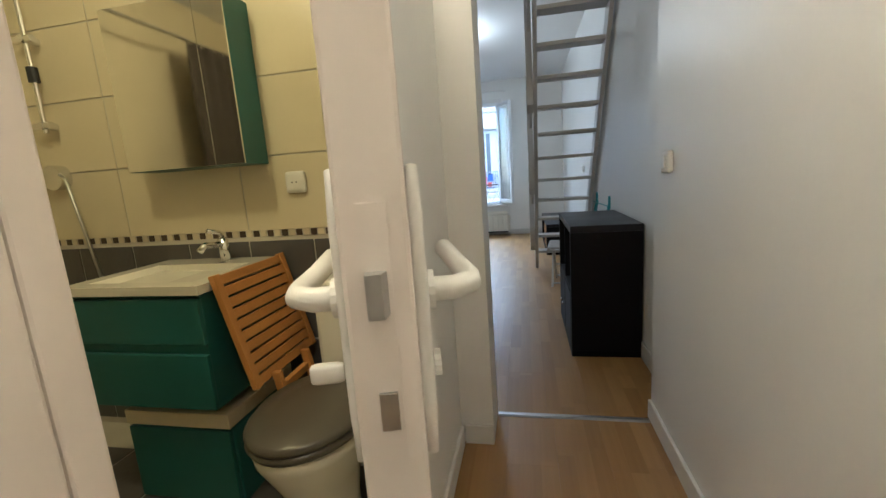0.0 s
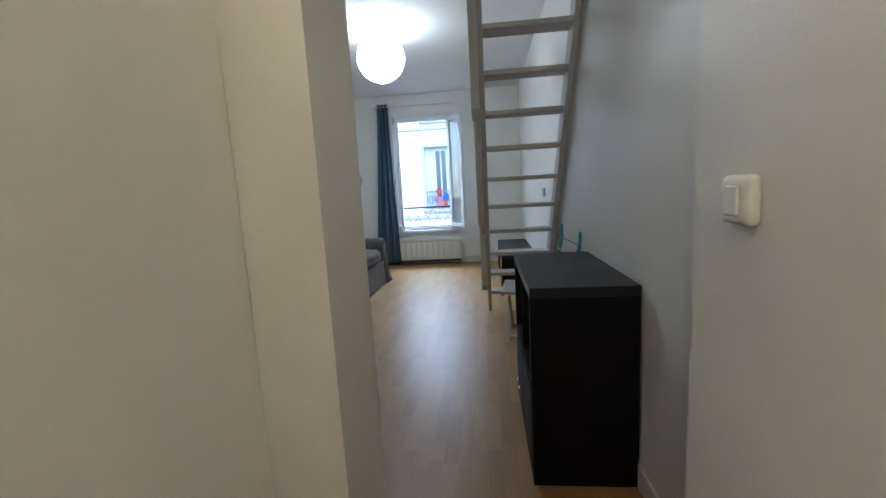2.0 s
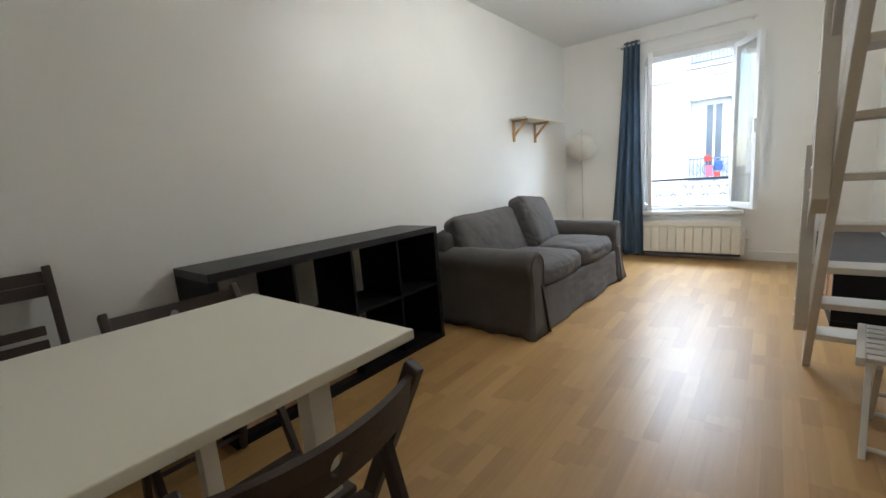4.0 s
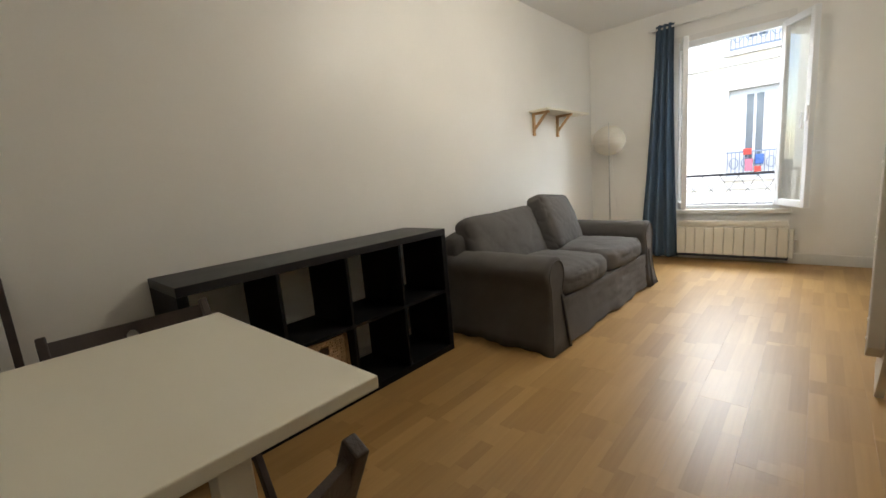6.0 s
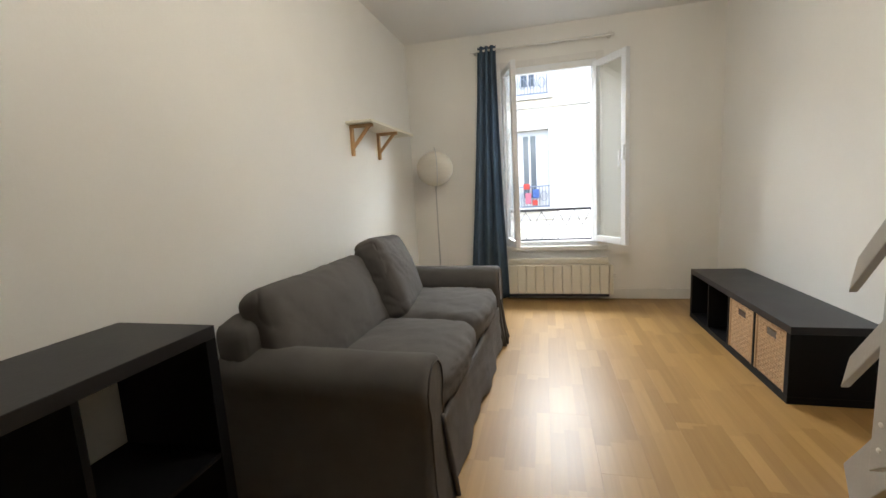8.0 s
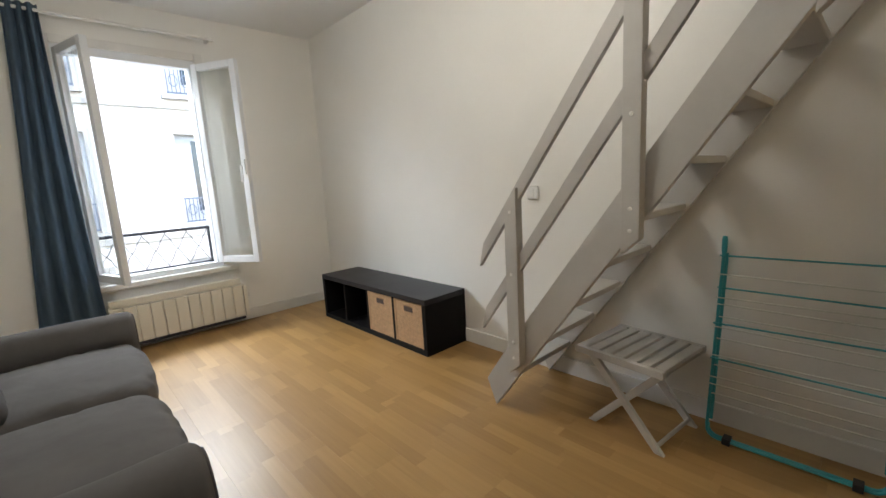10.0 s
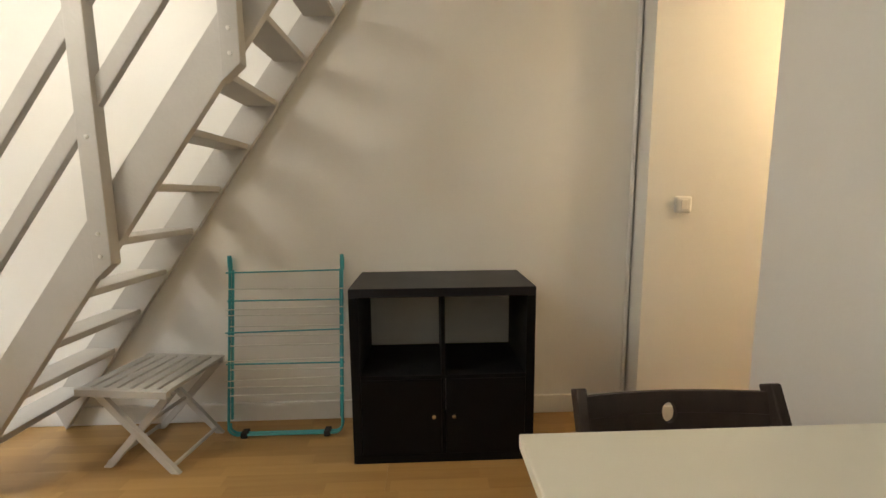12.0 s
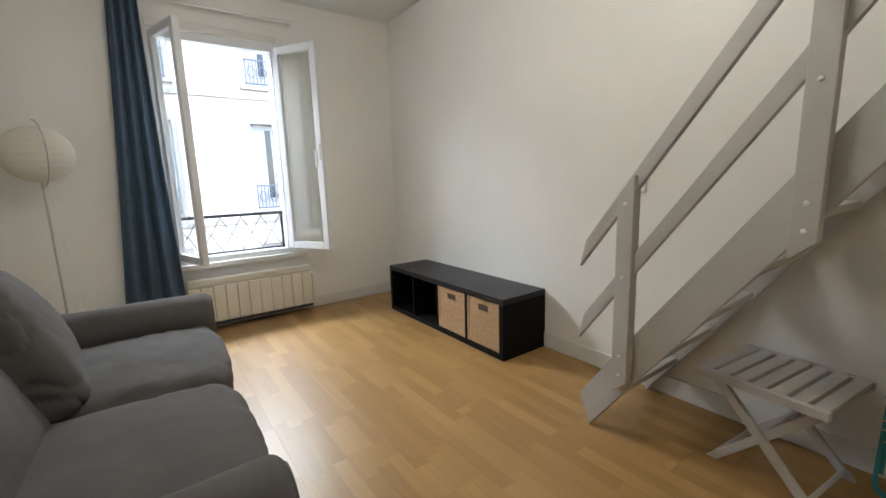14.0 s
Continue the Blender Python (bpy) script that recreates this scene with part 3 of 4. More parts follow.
part("stringer", stringer(0.452, 0.484), GREYW, stair)
part("stringer", stringer(0.955, 0.985), GREYW, stair)
for i in range(12):
    zt = 0.232 + 0.1975 * i
    yf = FOOT - (zt - 0.028) / SLOPE + 0.127
    if zt < 2.45:
        part("tread", box(0.4845, 0.9545, yf - 0.125, yf + 0.018, zt - 0.028, zt, 0.004), GREYW, stair)
for lo, hi in ((0.785, 0.895), (0.455, 0.565)):
    part("handrail", slab([(5.845, line(5.845, lo) + 0.03), (5.815, line(5.815, hi)), (FOOT - (ZC - 0.004 - hi) / SLOPE, ZC - 0.004), (FOOT - (ZC - 0.004 - lo) / SLOPE, ZC - 0.004)], "x", 0.422, 0.449, 0.003), GREYW, stair)
for yc, z0, z1 in ((5.632, 0.235, 1.135), (5.096, 0.875, 1.935), (4.600, 1.555, 2.60)):
    w = 0.033
    p = part("post", slab([(yc + w, z0 + 0.0), (yc + w, z1 - 0.09), (yc - w, z1), (yc - w, z0 + 0.06)], "x", 0.402, 0.4515, 0.003), GREYW, stair)
    for zb in (z0 + 0.09, z0 + 0.17, z0 + 0.50, z1 - 0.11):
        part("bolt", lathe([(0, 0.0), (0.008, 0.0), (0.007, 0.004), (0, 0.006)], 10), WHITEP, p).matrix_basis = pose(0.4025, yc, zb, 0, -90, 0)


# ---- folding slatted stool ----
stool = thing("folding_stool", (0.570, 5.200, 0), "grey painted folding stool with slatted seat", "stool", -7)
for i in range(7):
    y = -0.160 + i * 0.0592
    part("slat", box(0.026, 0.372, y - 0.0225, y + 0.0225, 0.368, 0.385, 0.003), GREYW, stool)
part("seat_rail", box(0.0, 0.0255, -0.187, 0.222, 0.353, 0.385, 0.003), GREYW, stool)
part("seat_rail", box(0.3725, 0.398, -0.187, 0.222, 0.353, 0.385, 0.003), GREYW, stool)
for x, off in ((0.030, 0.0), (0.335, 0.0)):
    part("leg", slab([(-0.185, 0.0), (-0.145, 0.0), (0.180, 0.352), (0.135, 0.352)], "x", x, x + 0.020, 0.002), GREYW, stool)
    part("leg", slab([(0.185, 0.0), (0.145, 0.0), (-0.182, 0.352), (-0.137, 0.352)], "x", x + 0.0205, x + 0.040, 0.002), GREYW, stool)
for y, z in ((-0.150, 0.02), (0.150, 0.02), (0.0, 0.175)):
    part("crossbar", tube([(0.05, y, z + 0.01), (0.335, y, z + 0.01)], 0.009, 8), GREYW, stool)

# ---- folded drying rack ----
rack = thing("drying_rack", (0.835, 4.652, 0), "folded turquoise laundry drying rack leaning on the wall", "drying rack")
RT = (0.150, 0.866)      # run towards the wall, height


def lean_at(s, y, lift=0.0):
    return (RT[0] * s - lift, y, 0.018 + (RT[1] - 0.018) * s)


for y in (-0.275, 0.275):
    part("side_tube", tube([lean_at(0.055, y), lean_at(0.97, y)], 0.0068, 10), TEALM, rack)
    part("inner_tube", tube([lean_at(0.08, y * 0.965, -0.016), lean_at(0.93, y * 0.965, -0.012)], 0.007, 8), TEALM, rack)
    part("end_cap", moved(cushion(0.018, 0.022, 0.080, 0.008, cuts=3), pose(*lean_at(0.97, y))), TEALM, rack, smooth=True)
for d, lift in ((0.0, 0.0), (0.02, -0.02)):
    pts = [lean_at(0.055, -0.275, lift)] + [(RT[0] * 0.0 - lift, -0.275 + 0.04 * (1 - math.cos(a)), 0.062 - 0.045 * math.sin(a)) for a in (0.4, 0.8, 1.2, 1.57)]
    pts += [(p[0], -p[1], p[2]) for p in pts[::-1]]
    part("foot_tube", tube(pts, 0.0062, 8), TEALM, rack)
for y in (-0.2, 0.2):
    part("rubber_clip", box(-0.012, 0.034, y - 0.015, y + 0.015, 0.003, 0.032, 0.003), RUBBER, rack)
for i, s in enumerate((0.22, 0.265, 0.315, 0.365, 0.395, 0.425, 0.50, 0.555, 0.585, 0.61, 0.67, 0.715, 0.755, 0.82, 0.925)):
    teal = s in (0.395, 0.585, 0.755, 0.925)
    part("wire", tube([lean_at(s, -0.285, 0.002 + 0.008 * (i % 2)), lean_at(s + 0.006 * math.sin(i * 2.1), 0.285, 0.002 + 0.008 * (i % 3))], 0.0042 if teal else 0.0030, 6), TEALM if teal else WIREM, rack)

# ---- dining table and folding chairs ----
table = thing("dining_table", (-0.795, 3.335, 0), "white rectangular dining table with square legs", "table")
part("tabletop", box(-0.40, 0.40, -0.455, 0.455, 0.718, 0.745, 0.003), WHITE, table)
for sx in (-1, 1):
    for sy in (-1, 1):
        x, y = sx * 0.345, 0.19 if sy > 0 else -0.33
        part("leg", box(x - 0.026, x + 0.026, y - 0.026, y + 0.026, 0, 0.7175, 0.003), WHITE, table)
part("apron", box(-0.315, 0.315, -0.34, -0.32, 0.665, 0.7175), WHITE, table)
part("apron", box(-0.315, 0.315, 0.18, 0.20, 0.665, 0.7175), WHITE, table)


def curved_slat(y0, y1, z0, z1, bow, thick, bm=None):
    """A back rest bowed to the rear (+x), with an oval finger hole."""
    out = bm or bmesh.new()
    n, hole = 24, (0.017, 0.022)
    zm = (z0 + z1) / 2
    cols = []
    ys = [y0 + (y1 - y0) * i / n for i in range(n + 1) if abs(y0 + (y1 - y0) * i / n) > 0.02] + [hole[0] * math.sin(math.pi * (k / 12 - 0.5)) for k in range(13)]
    for y in sorted(ys):
        u = (y - (y0 + y1) / 2) / ((y1 - y0) / 2)
        x = bow * (1 - u * u)
        k = max(0.0, 1 - (y / hole[0]) ** 2) ** 0.5 * hole[1]
        cols.append([[out.verts.new((x + dx, y, z)) for z in (z0, zm - k - 0.0004, zm + k + 0.0004, z1)] for dx in (0, thick)])
    for a, b in zip(cols, cols[1:]):
        for j in (0, 2):
            for s in (0, 1):
                out.faces.new((a[s][j], b[s][j], b[s][j + 1], a[s][j + 1]))
            out.faces.new((a[0][j], a[1][j], b[1][j], b[0][j]))
            out.faces.new((a[0][j + 1], a[1][j + 1], b[1][j + 1], b[0][j + 1]))
    for c in (cols[0], cols[-1]):
        out.faces.new((c[0][0], c[0][1], c[1][1], c[1][0]))
        out.faces.new((c[0][2], c[0][3], c[1][3], c[1][2]))
    return out


def bar(p, q, w, t, axis="y"):
    """A flat board from p to q in the x-z plane, centred on y, w wide and t thick."""
    d = Vector((q[0] - p[0], 0, q[2] - p[2])).normalized()
    nrm = Vector((-d.z, 0, d.x)) * (w / 2)
    prof = [(p[0] + nrm.x, p[2] + nrm.z), (p[0] - nrm.x, p[2] - nrm.z), (q[0] - nrm.x, q[2] - nrm.z), (q[0] + nrm.x, q[2] + nrm.z)]
    return slab(prof, "y", p[1] - t / 2, p[1] + t / 2, 0.004)


def folding_chair(place, turn, label):
    """A slatted folding chair; its back stands at +x, its seat reaches towards -x."""
    ob = thing("folding_chair", place, label, "chair", turn, "folding chairs")
    for y in (-0.213, 0.213):
        part("back_post", bar((-0.37, y, 0.012), (0.0, y, 0.752), 0.038, 0.024), DARKW, ob)
    for y in (-0.172, 0.172):
        part("rear_leg", bar((0.075, y * 1.05, 0.012), (-0.085, y * 1.05, 0.60), 0.036, 0.022), DARKW, ob)
    part("back_rest", moved(curved_slat(-0.2005, 0.2005, -0.047, 0.047, 0.035, 0.014), pose(-0.022, 0, 0.692, 0, 14, 0)), DARKW, ob)
    for y in (-0.145, 0.145):
        part("seat_side", box(-0.40, -0.06, y - 0.012, y + 0.012, 0.405, 0.434, 0.003), DARKW, ob)
    for i in range(7):
        x = -0.405 + i * 0.052
        part("seat_slat", box(x, x + 0.036, -0.16, 0.16, 0.4345, 0.45, 0.003), DARKW, ob)
    part("crossbar", tube([(-0.325, -0.195, 0.10), (-0.325, 0.195, 0.10)], 0.010, 8), DARKW, ob)
    part("crossbar", tube([(0.055, -0.17, 0.085), (0.055, 0.17, 0.085)], 0.010, 8), DARKW, ob)
    return ob


folding_chair((-0.245, 3.414, 0), 0, "dark brown wooden folding chair tucked under the table")
folding_chair((-1.415, 3.60, 0), 180, "dark brown wooden folding chair between table and wall")
folded = thing("folded_chair", (-1.70, 3.13, 0), "dark brown folding chair folded flat against the wall", "chair", 0, "folding chairs")
for y in (-0.205, 0.205):
    part("back_post", bar((0.0, y, 0.0), (-0.135, y, 0.90), 0.038, 0.024), DARKW, folded)
for y in (-0.172, 0.172):
    part("rear_leg", bar((0.03, y, 0.02), (-0.055, y, 0.56), 0.034, 0.022), DARKW, folded)
part("back_rest", moved(curved_slat(-0.19, 0.19, -0.047, 0.047, -0.025, 0.014), pose(-0.128, 0, 0.835, 0, -8, 0)), DARKW, folded)
for i in range(7):
    s = 0.36 + i * 0.052
    part("seat_slat", moved(box(-0.008, 0.008, -0.16, 0.16, -0.018, 0.018, 0.003), pose(-0.02 - 0.15 * (s - 0.3), 0, s, 0, -8, 0)), DARKW, folded)

# ---- shelf on brackets, floor lamp, paper lantern ----
shelf = thing("wall_shelf", (XL + 0.001, 7.01, 1.668), "white board shelf on raw wooden brackets", "shelf")
part("board", box(0, 0.20, 0, 0.95, -0.018, 0, 0.002), WHITE, shelf)
for y in (0.06, 0.56):
    b = part("bracket", box(0, 0.022, y, y + 0.028, -0.235, -0.0185, 0.002), PINE, shelf)
    part("arm", box(0.0225, 0.175, y, y + 0.028, -0.041, -0.0185, 0.002), PINE, b)
    part("strut", slab([(0.0225, -0.185), (0.0225, -0.155), (0.125, -0.0415), (0.155, -0.0415)], "y", y + 0.003, y + 0.025, 0.002), PINE, b)

flamp = thing("floor_lamp", (-1.565, 8.22, 0), "slim floor lamp with round cream paper shade, unlit", "lamp")
part("base", lathe([(0, 0), (0.125, 0), (0.125, 0.012), (0.03, 0.022), (0.012, 0.04), (0, 0.04)], 28), STEEL, flamp, smooth=True)
part("pole", tube([(0, 0, 0.03), (0, 0, 1.20)], 0.0065, 10), STEEL, flamp)
prof = [(0.0, -0.165)] + [(0.176 * math.cos(a) * (1 + 0.012 * math.cos(a * 26)), 0.165 * math.sin(a)) for a in (math.pi * (k / 40 - 0.5) for k in range(1, 40))] + [(0.0, 0.165)]
part("shade", lathe(prof, 36, (0, 0, 1.36)), PAPERD, flamp, smooth=True)
pts = [(0.200 * math.sin(a) * 0.35 + 0.0, -0.200 * math.sin(a) * 0.93, 1.36 - 0.200 * math.cos(a)) for a in (math.pi * k / 20 for k in range(21))]
part("hoop", tube(pts, 0.004, 6), STEEL, flamp)
part("cord", tube([(0.03, 0.01, 1.20), (0.05, 0.0, 0.9), (0.10, -0.02, 0.4), (0.16, -0.03, 0.03), (0.22, -0.02, 0.006)], 0.003, 6), WHITEP, flamp)

lantern = thing("paper_lantern", (-0.417, 5.858, 2.345), "lit round white rice paper lantern under the ceiling", "lamp")
prof = [(0.035, -0.205)] + [(0.212 * math.cos(a) * (1 + 0.008 * math.cos(a * 40)), 0.205 * math.sin(a)) for a in (math.pi * (k / 48 - 0.5) for k in range(3, 46))] + [(0.035, 0.205)]
sh = part("shade", lathe(prof, 40), PAPER, lantern, smooth=True)
part("cord", tube([(0, 0, 0.20), (0, 0, 0.274)], 0.004, 8), WHITEP, lantern)


# ---- switches and sockets ----
def wall_plate(name, place, turn, label, kind_of, w=0.08, h=0.08):
    """Against a wall that faces -x before turning."""
    ob = thing(name, place, label, kind_of, turn)
    part("plate", moved(cushion(0.0215, w, h, 0.010, cuts=8), pose(-0.0113, 0, 0)), WHITEP, ob, smooth=True)
    if kind_of == "switch":
        part("rocker", box(-0.028, -0.0222, -0.017, 0.017, -0.024, 0.024, 0.003), WHITEP, ob)
    else:
        part("well", lathe([(0, 0.0), (0.019, 0.0), (0.022, 0.003), (0.0, 0.0031)], 20), WHITEP, ob).matrix_basis = pose(-0.0222, 0, 0, 0, -90, 0)
        for y in (-0.0095, 0.0095):
            part("pin_hole", tube([(-0.0262, y, 0), (-0.0252, y, 0)], 0.003, 8), RUBBER, ob)
    return ob


wall_plate("light_switch", (HR, 2.722, 1.112), 0, "white plastic light switch on the hall wall", "switch")
wall_plate("wall_socket", (XR, 5.91, 1.08), 0, "white plastic double plate on the room wall", "switch")
wall_plate("wall_socket", (XR - 0.014, 4.33, 0.20), 0, "white plastic socket low on the room wall", "socket", 0.06, 0.06)

# ---- bathroom door and frame ----
bm = box(-0.035, 0.078, 1.260, 1.288, 0, 2.05, 0.003)
box(-0.035, 0.078, 1.905, 1.931, 0, 2.05, 0.003, bm=bm)
box(-0.035, 0.078, 1.2885, 1.9045, 2.02, 2.049, 0.003, bm=bm)
structure("door_frame_1", bm, DOORP, "pinkish white painted bathroom door frame", "door frame")
bm = box(HL + 0.0008, HL + 0.012, 1.933, 1.992, 0, 2.10, 0.003)
box(HL + 0.0008, HL + 0.012, 1.200, 1.2575, 0, 2.10, 0.003, bm=bm)
structure("door_trim_1", bm, DOORP, "painted casing round the bathroom door", "door trim")
door = thing("door_1", (0.100, 1.910, 0.008), "pinkish white bathroom door standing ajar into the hall", "door", 16.6)
door["kind"] = "structure"
DW = 0.622
part("leaf", box(-0.022, 0.022, -DW, -0.004, 0, 2.005, 0.003), DOORP, door)
for z in (0.25, 1.0, 1.75):
    part("hinge", tube([(0.026, 0.0, z - 0.045), (0.026, 0.0, z + 0.045)], 0.008, 10), DOORP, door)
part("latch_plate", box(-0.009, 0.009, -DW - 0.0015, -DW + 0.001, 0.93, 1.10), DOORP, door)
part("latch", slab([(-0.006, 0.0), (0.007, 0.0), (0.007, 0.010), (-0.003, 0.010)], "z", 1.030, 1.058), STEEL, door).matrix_basis = pose(0, -DW - 0.0015, 0, 0, 0, 180)
part("bolt", box(-0.006, 0.006, -DW - 0.004, -DW, 0.952, 0.978), STEEL, door)
for s in (-1, 1):
    pl = part("handle_plate", moved(cushion(0.012, 0.044, 0.215, 0.0055, cuts=5), pose(s * 0.0265, -DW + 0.048, 1.015)), WHITEP, door, smooth=True)
    y0 = -DW + 0.048
    part("lever", tube([(s * 0.028, y0, 1.030), (s * 0.052, y0, 1.030), (s * 0.066, y0 + 0.012, 1.030), (s * 0.068, y0 + 0.03, 1.030), (s * 0.064, y0 + 0.075, 1.032), (s * 0.056, y0 + 0.118, 1.040)], 0.0092, 12), WHITEP, pl, smooth=True)
    part("rose", tube([(s * 0.030, y0, 1.030), (s * 0.037, y0, 1.030)], 0.015, 16), WHITEP, pl)
part("thumb_turn", moved(cushion(0.026, 0.010, 0.016, 0.004, cuts=4), pose(-0.048, -DW + 0.048, 0.972)), WHITEP, door, smooth=True)
part("key_rose", tube([(0.033, -DW + 0.048, 0.972), (0.038, -DW + 0.048, 0.972)], 0.010, 14), WHITEP, door)

# ---- bathroom ----
BX0, BX1, BYN, BYS = -2.0, -0.032, 2.643, 0.6
structure("bathroom_wall_west", box(BX0 - 0.1, BX0, BYS - 0.1, BYN, -0.1, 2.45), BEIGET, "beige bathroom end wall", "wall")
structure("bathroom_wall_south", box(BX0, BX1, BYS - 0.1, BYS, -0.1, 2.45), BEIGET, "beige bathroom wall behind the door", "wall")
bfloor = structure("bathroom_floor", box(BX0, BX1 + 0.08, BYS, BYN, -0.006, 0.003), GROUT, "dark tiled bathroom floor", "floor")
bwall = structure("bathroom_wall_tiling", box(BX0 + 0.001, BX1 - 0.001, BYN - 0.016, BYN - 0.001, 0.004, 2.44), GROUT, "tiled bathroom wall: slate below, beige above a mosaic strip", "wall")
hall_lamp = thing("hall_ceiling_lamp", (0.20, 1.12, 2.42), "small glass ceiling lamp in the hall", "lamp")
part("mount", lathe([(0, 0), (0.06, 0), (0.06, 0.029), (0, 0.029)], 24), WHITEP, hall_lamp)
bath_lamp = thing("bathroom_ceiling_lamp", (-0.75, 1.75, 2.42), "small bathroom ceiling lamp", "lamp")
part("mount", lathe([(0, 0), (0.06, 0), (0.06, 0.029), (0, 0.029)], 24), WHITEP, bath_lamp)

van = thing("vanity_unit", (-1.19, 2.165, 0), "teal lacquered vanity with white washbasin top", "vanity")
VW, VD = 0.535, 0.455
part("body", box(0.008, VW - 0.008, 0.012, VD, 0.40, 0.805, 0.003), TEALCAB, van)
for z0, z1 in ((0.405, 0.60), (0.635, 0.79)):
    part("drawer", box(0.004, VW - 0.004, -0.006, 0.0115, z0, z1, 0.003), TEALCAB, van)
bm = box(-0.012, 0.055, -0.014, VD, 0.8055, 0.835)
box(VW - 0.055, VW + 0.012, -0.014, VD, 0.8055, 0.835, bm=bm)
box(0.055, VW - 0.055, -0.014, 0.045, 0.8055, 0.835, bm=bm)
box(0.055, VW - 0.055, 0.335, VD, 0.8055, 0.835, bm=bm)
top = part("basin_top", bm, CERAM, van)
part("bowl", slab([(0.0552, 0.8345), (0.075, 0.812), (VW / 2, 0.8065), (VW - 0.075, 0.812), (VW - 0.0552, 0.8345), (VW - 0.0552, 0.806), (0.0552, 0.806)], "y", 0.0452, 0.3348), CERAM, top)
tap = part("tap", tube([(VW / 2 + 0.06, VD - 0.06, 0.835), (VW / 2 + 0.06, VD - 0.06, 0.93)], 0.020, 16), CHROME, van, smooth=True)
part("spout", tube([(VW / 2 + 0.06, VD - 0.07, 0.905), (VW / 2 + 0.05, VD - 0.15, 0.915), (VW / 2 + 0.045, VD - 0.175, 0.895)], 0.013, 12), CHROME, tap, smooth=True)
part("lever", tube([(VW / 2 + 0.06, VD - 0.06, 0.932), (VW / 2 + 0.058, VD - 0.075, 0.955), (VW / 2 + 0.05, VD - 0.125, 0.968)], 0.009, 10), CHROME, tap, smooth=True)
part("overflow", tube([(VW / 2 + 0.075, VD - 0.10, 0.836), (VW / 2 + 0.075, VD - 0.10, 0.8375)], 0.013, 16), IRON, van)
box_low = thing("low_cabinet", (-1.09, 2.20, 0.003), "teal low storage cabinet with pale rail under the vanity", "cabinet")
part("body", box(0, 0.43, 0.02, 0.40, 0.0, 0.30, 0.004), TEALCAB, box_low)
part("front", box(0.006, 0.424, 0.0, 0.0195, 0.01, 0.295, 0.003), TEALCAB, box_low)
part("rail", box(0, 0.43, 0.0, 0.40, 0.305, 0.36, 0.003), BEIGET, box_low, "pale wooden rail")

mc = thing("mirror_cabinet", (-1.17, 2.475, 1.215), "teal mirror cabinet above the washbasin", "mirror cabinet")
part("body", box(0, 0.525, 0.012, 0.151, 0.0, 0.60, 0.003), TEALCAB, mc)
part("mirror", box(0.002, 0.40, 0.004, 0.0115, 0.002, 0.598, 0.001), MIRROR, mc, "silvered mirror door")
part("mirror", box(0.4015, 0.523, 0.004, 0.0115, 0.002, 0.598, 0.001), MIRROR, mc, "silvered mirror door")
wall_plate("wall_socket", (-0.53, BYN - 0.019, 1.135), 90, "white plastic socket on the beige tiles", "socket", 0.085, 0.085)

wc = thing("toilet", (-0.315, 2.20, 0.003), "white ceramic toilet with taupe lid closed", "toilet")
bm = lathe([(0.0, 0), (0.115, 0), (0.11, 0.10), (0.13, 0.22), (0.18, 0.34), (0.185, 0.385), (0.0, 0.385)], 36)
part("bowl", moved(bm, pose(0, -0.02, 0) @ Matrix.Diagonal((0.95, 1.25, 1, 1))), CERAM, wc, smooth=True)
bm = lathe([(0.0, 0.386), (0.188, 0.386), (0.193, 0.398), (0.188, 0.408), (0.0, 0.408)], 36)
part("seat", moved(bm, pose(0, -0.02, 0) @ Matrix.Diagonal((0.97, 1.25, 1, 1))), LIDM, wc, smooth=True)
bm = lathe([(0.0, 0.4095), (0.188, 0.4095), (0.193, 0.422), (0.18, 0.436), (0.10, 0.444), (0.0, 0.446)], 36)
part("lid", moved(bm, pose(0, -0.02, 0) @ Matrix.Diagonal((0.97, 1.25, 1, 1))), LIDM, wc, smooth=True)
tank = part("cistern", box(-0.11, 0.20, 0.235, 0.41, 0.36, 0.74, 0.02), CERAM, wc)
part("cistern_lid", box(-0.12, 0.21, 0.225, 0.412, 0.7405, 0.77, 0.012), CERAM, tank)

duck = thing("slatted_stool", (-0.545, 2.23, 0.003), "bamboo slatted folding stool leaning on the vanity", "stool", 0)
LEAN = pose(0, 0, 0.455, 0, 0, 0) @ pose(0, 0, 0, 0, -14, 0)
part("frame_rail", moved(box(0.0, 0.022, -0.03, 0.0, 0.0, 0.405, 0.002), LEAN), BEECH, duck)
part("frame_rail", moved(box(0.0, 0.022, 0.34, 0.37, 0.0, 0.405, 0.002), LEAN), BEECH, duck)
for i in range(10):
    part("slat", moved(box(0.002, 0.018, 0.0005, 0.3395, i * 0.0405 + 0.002, i * 0.0405 + 0.035, 0.002), LEAN), BEECH, duck)
for y in (0.05, 0.24):
    part("leg", slab([(0.11, 0.0), (0.145, 0.0), (0.05, 0.48), (0.02, 0.48)], "y", y, y + 0.022, 0.002), BEECH, duck)
part("crossbar", box(0.028, 0.05, 0.0725, 0.2395, 0.40, 0.43, 0.002), BEECH, duck)

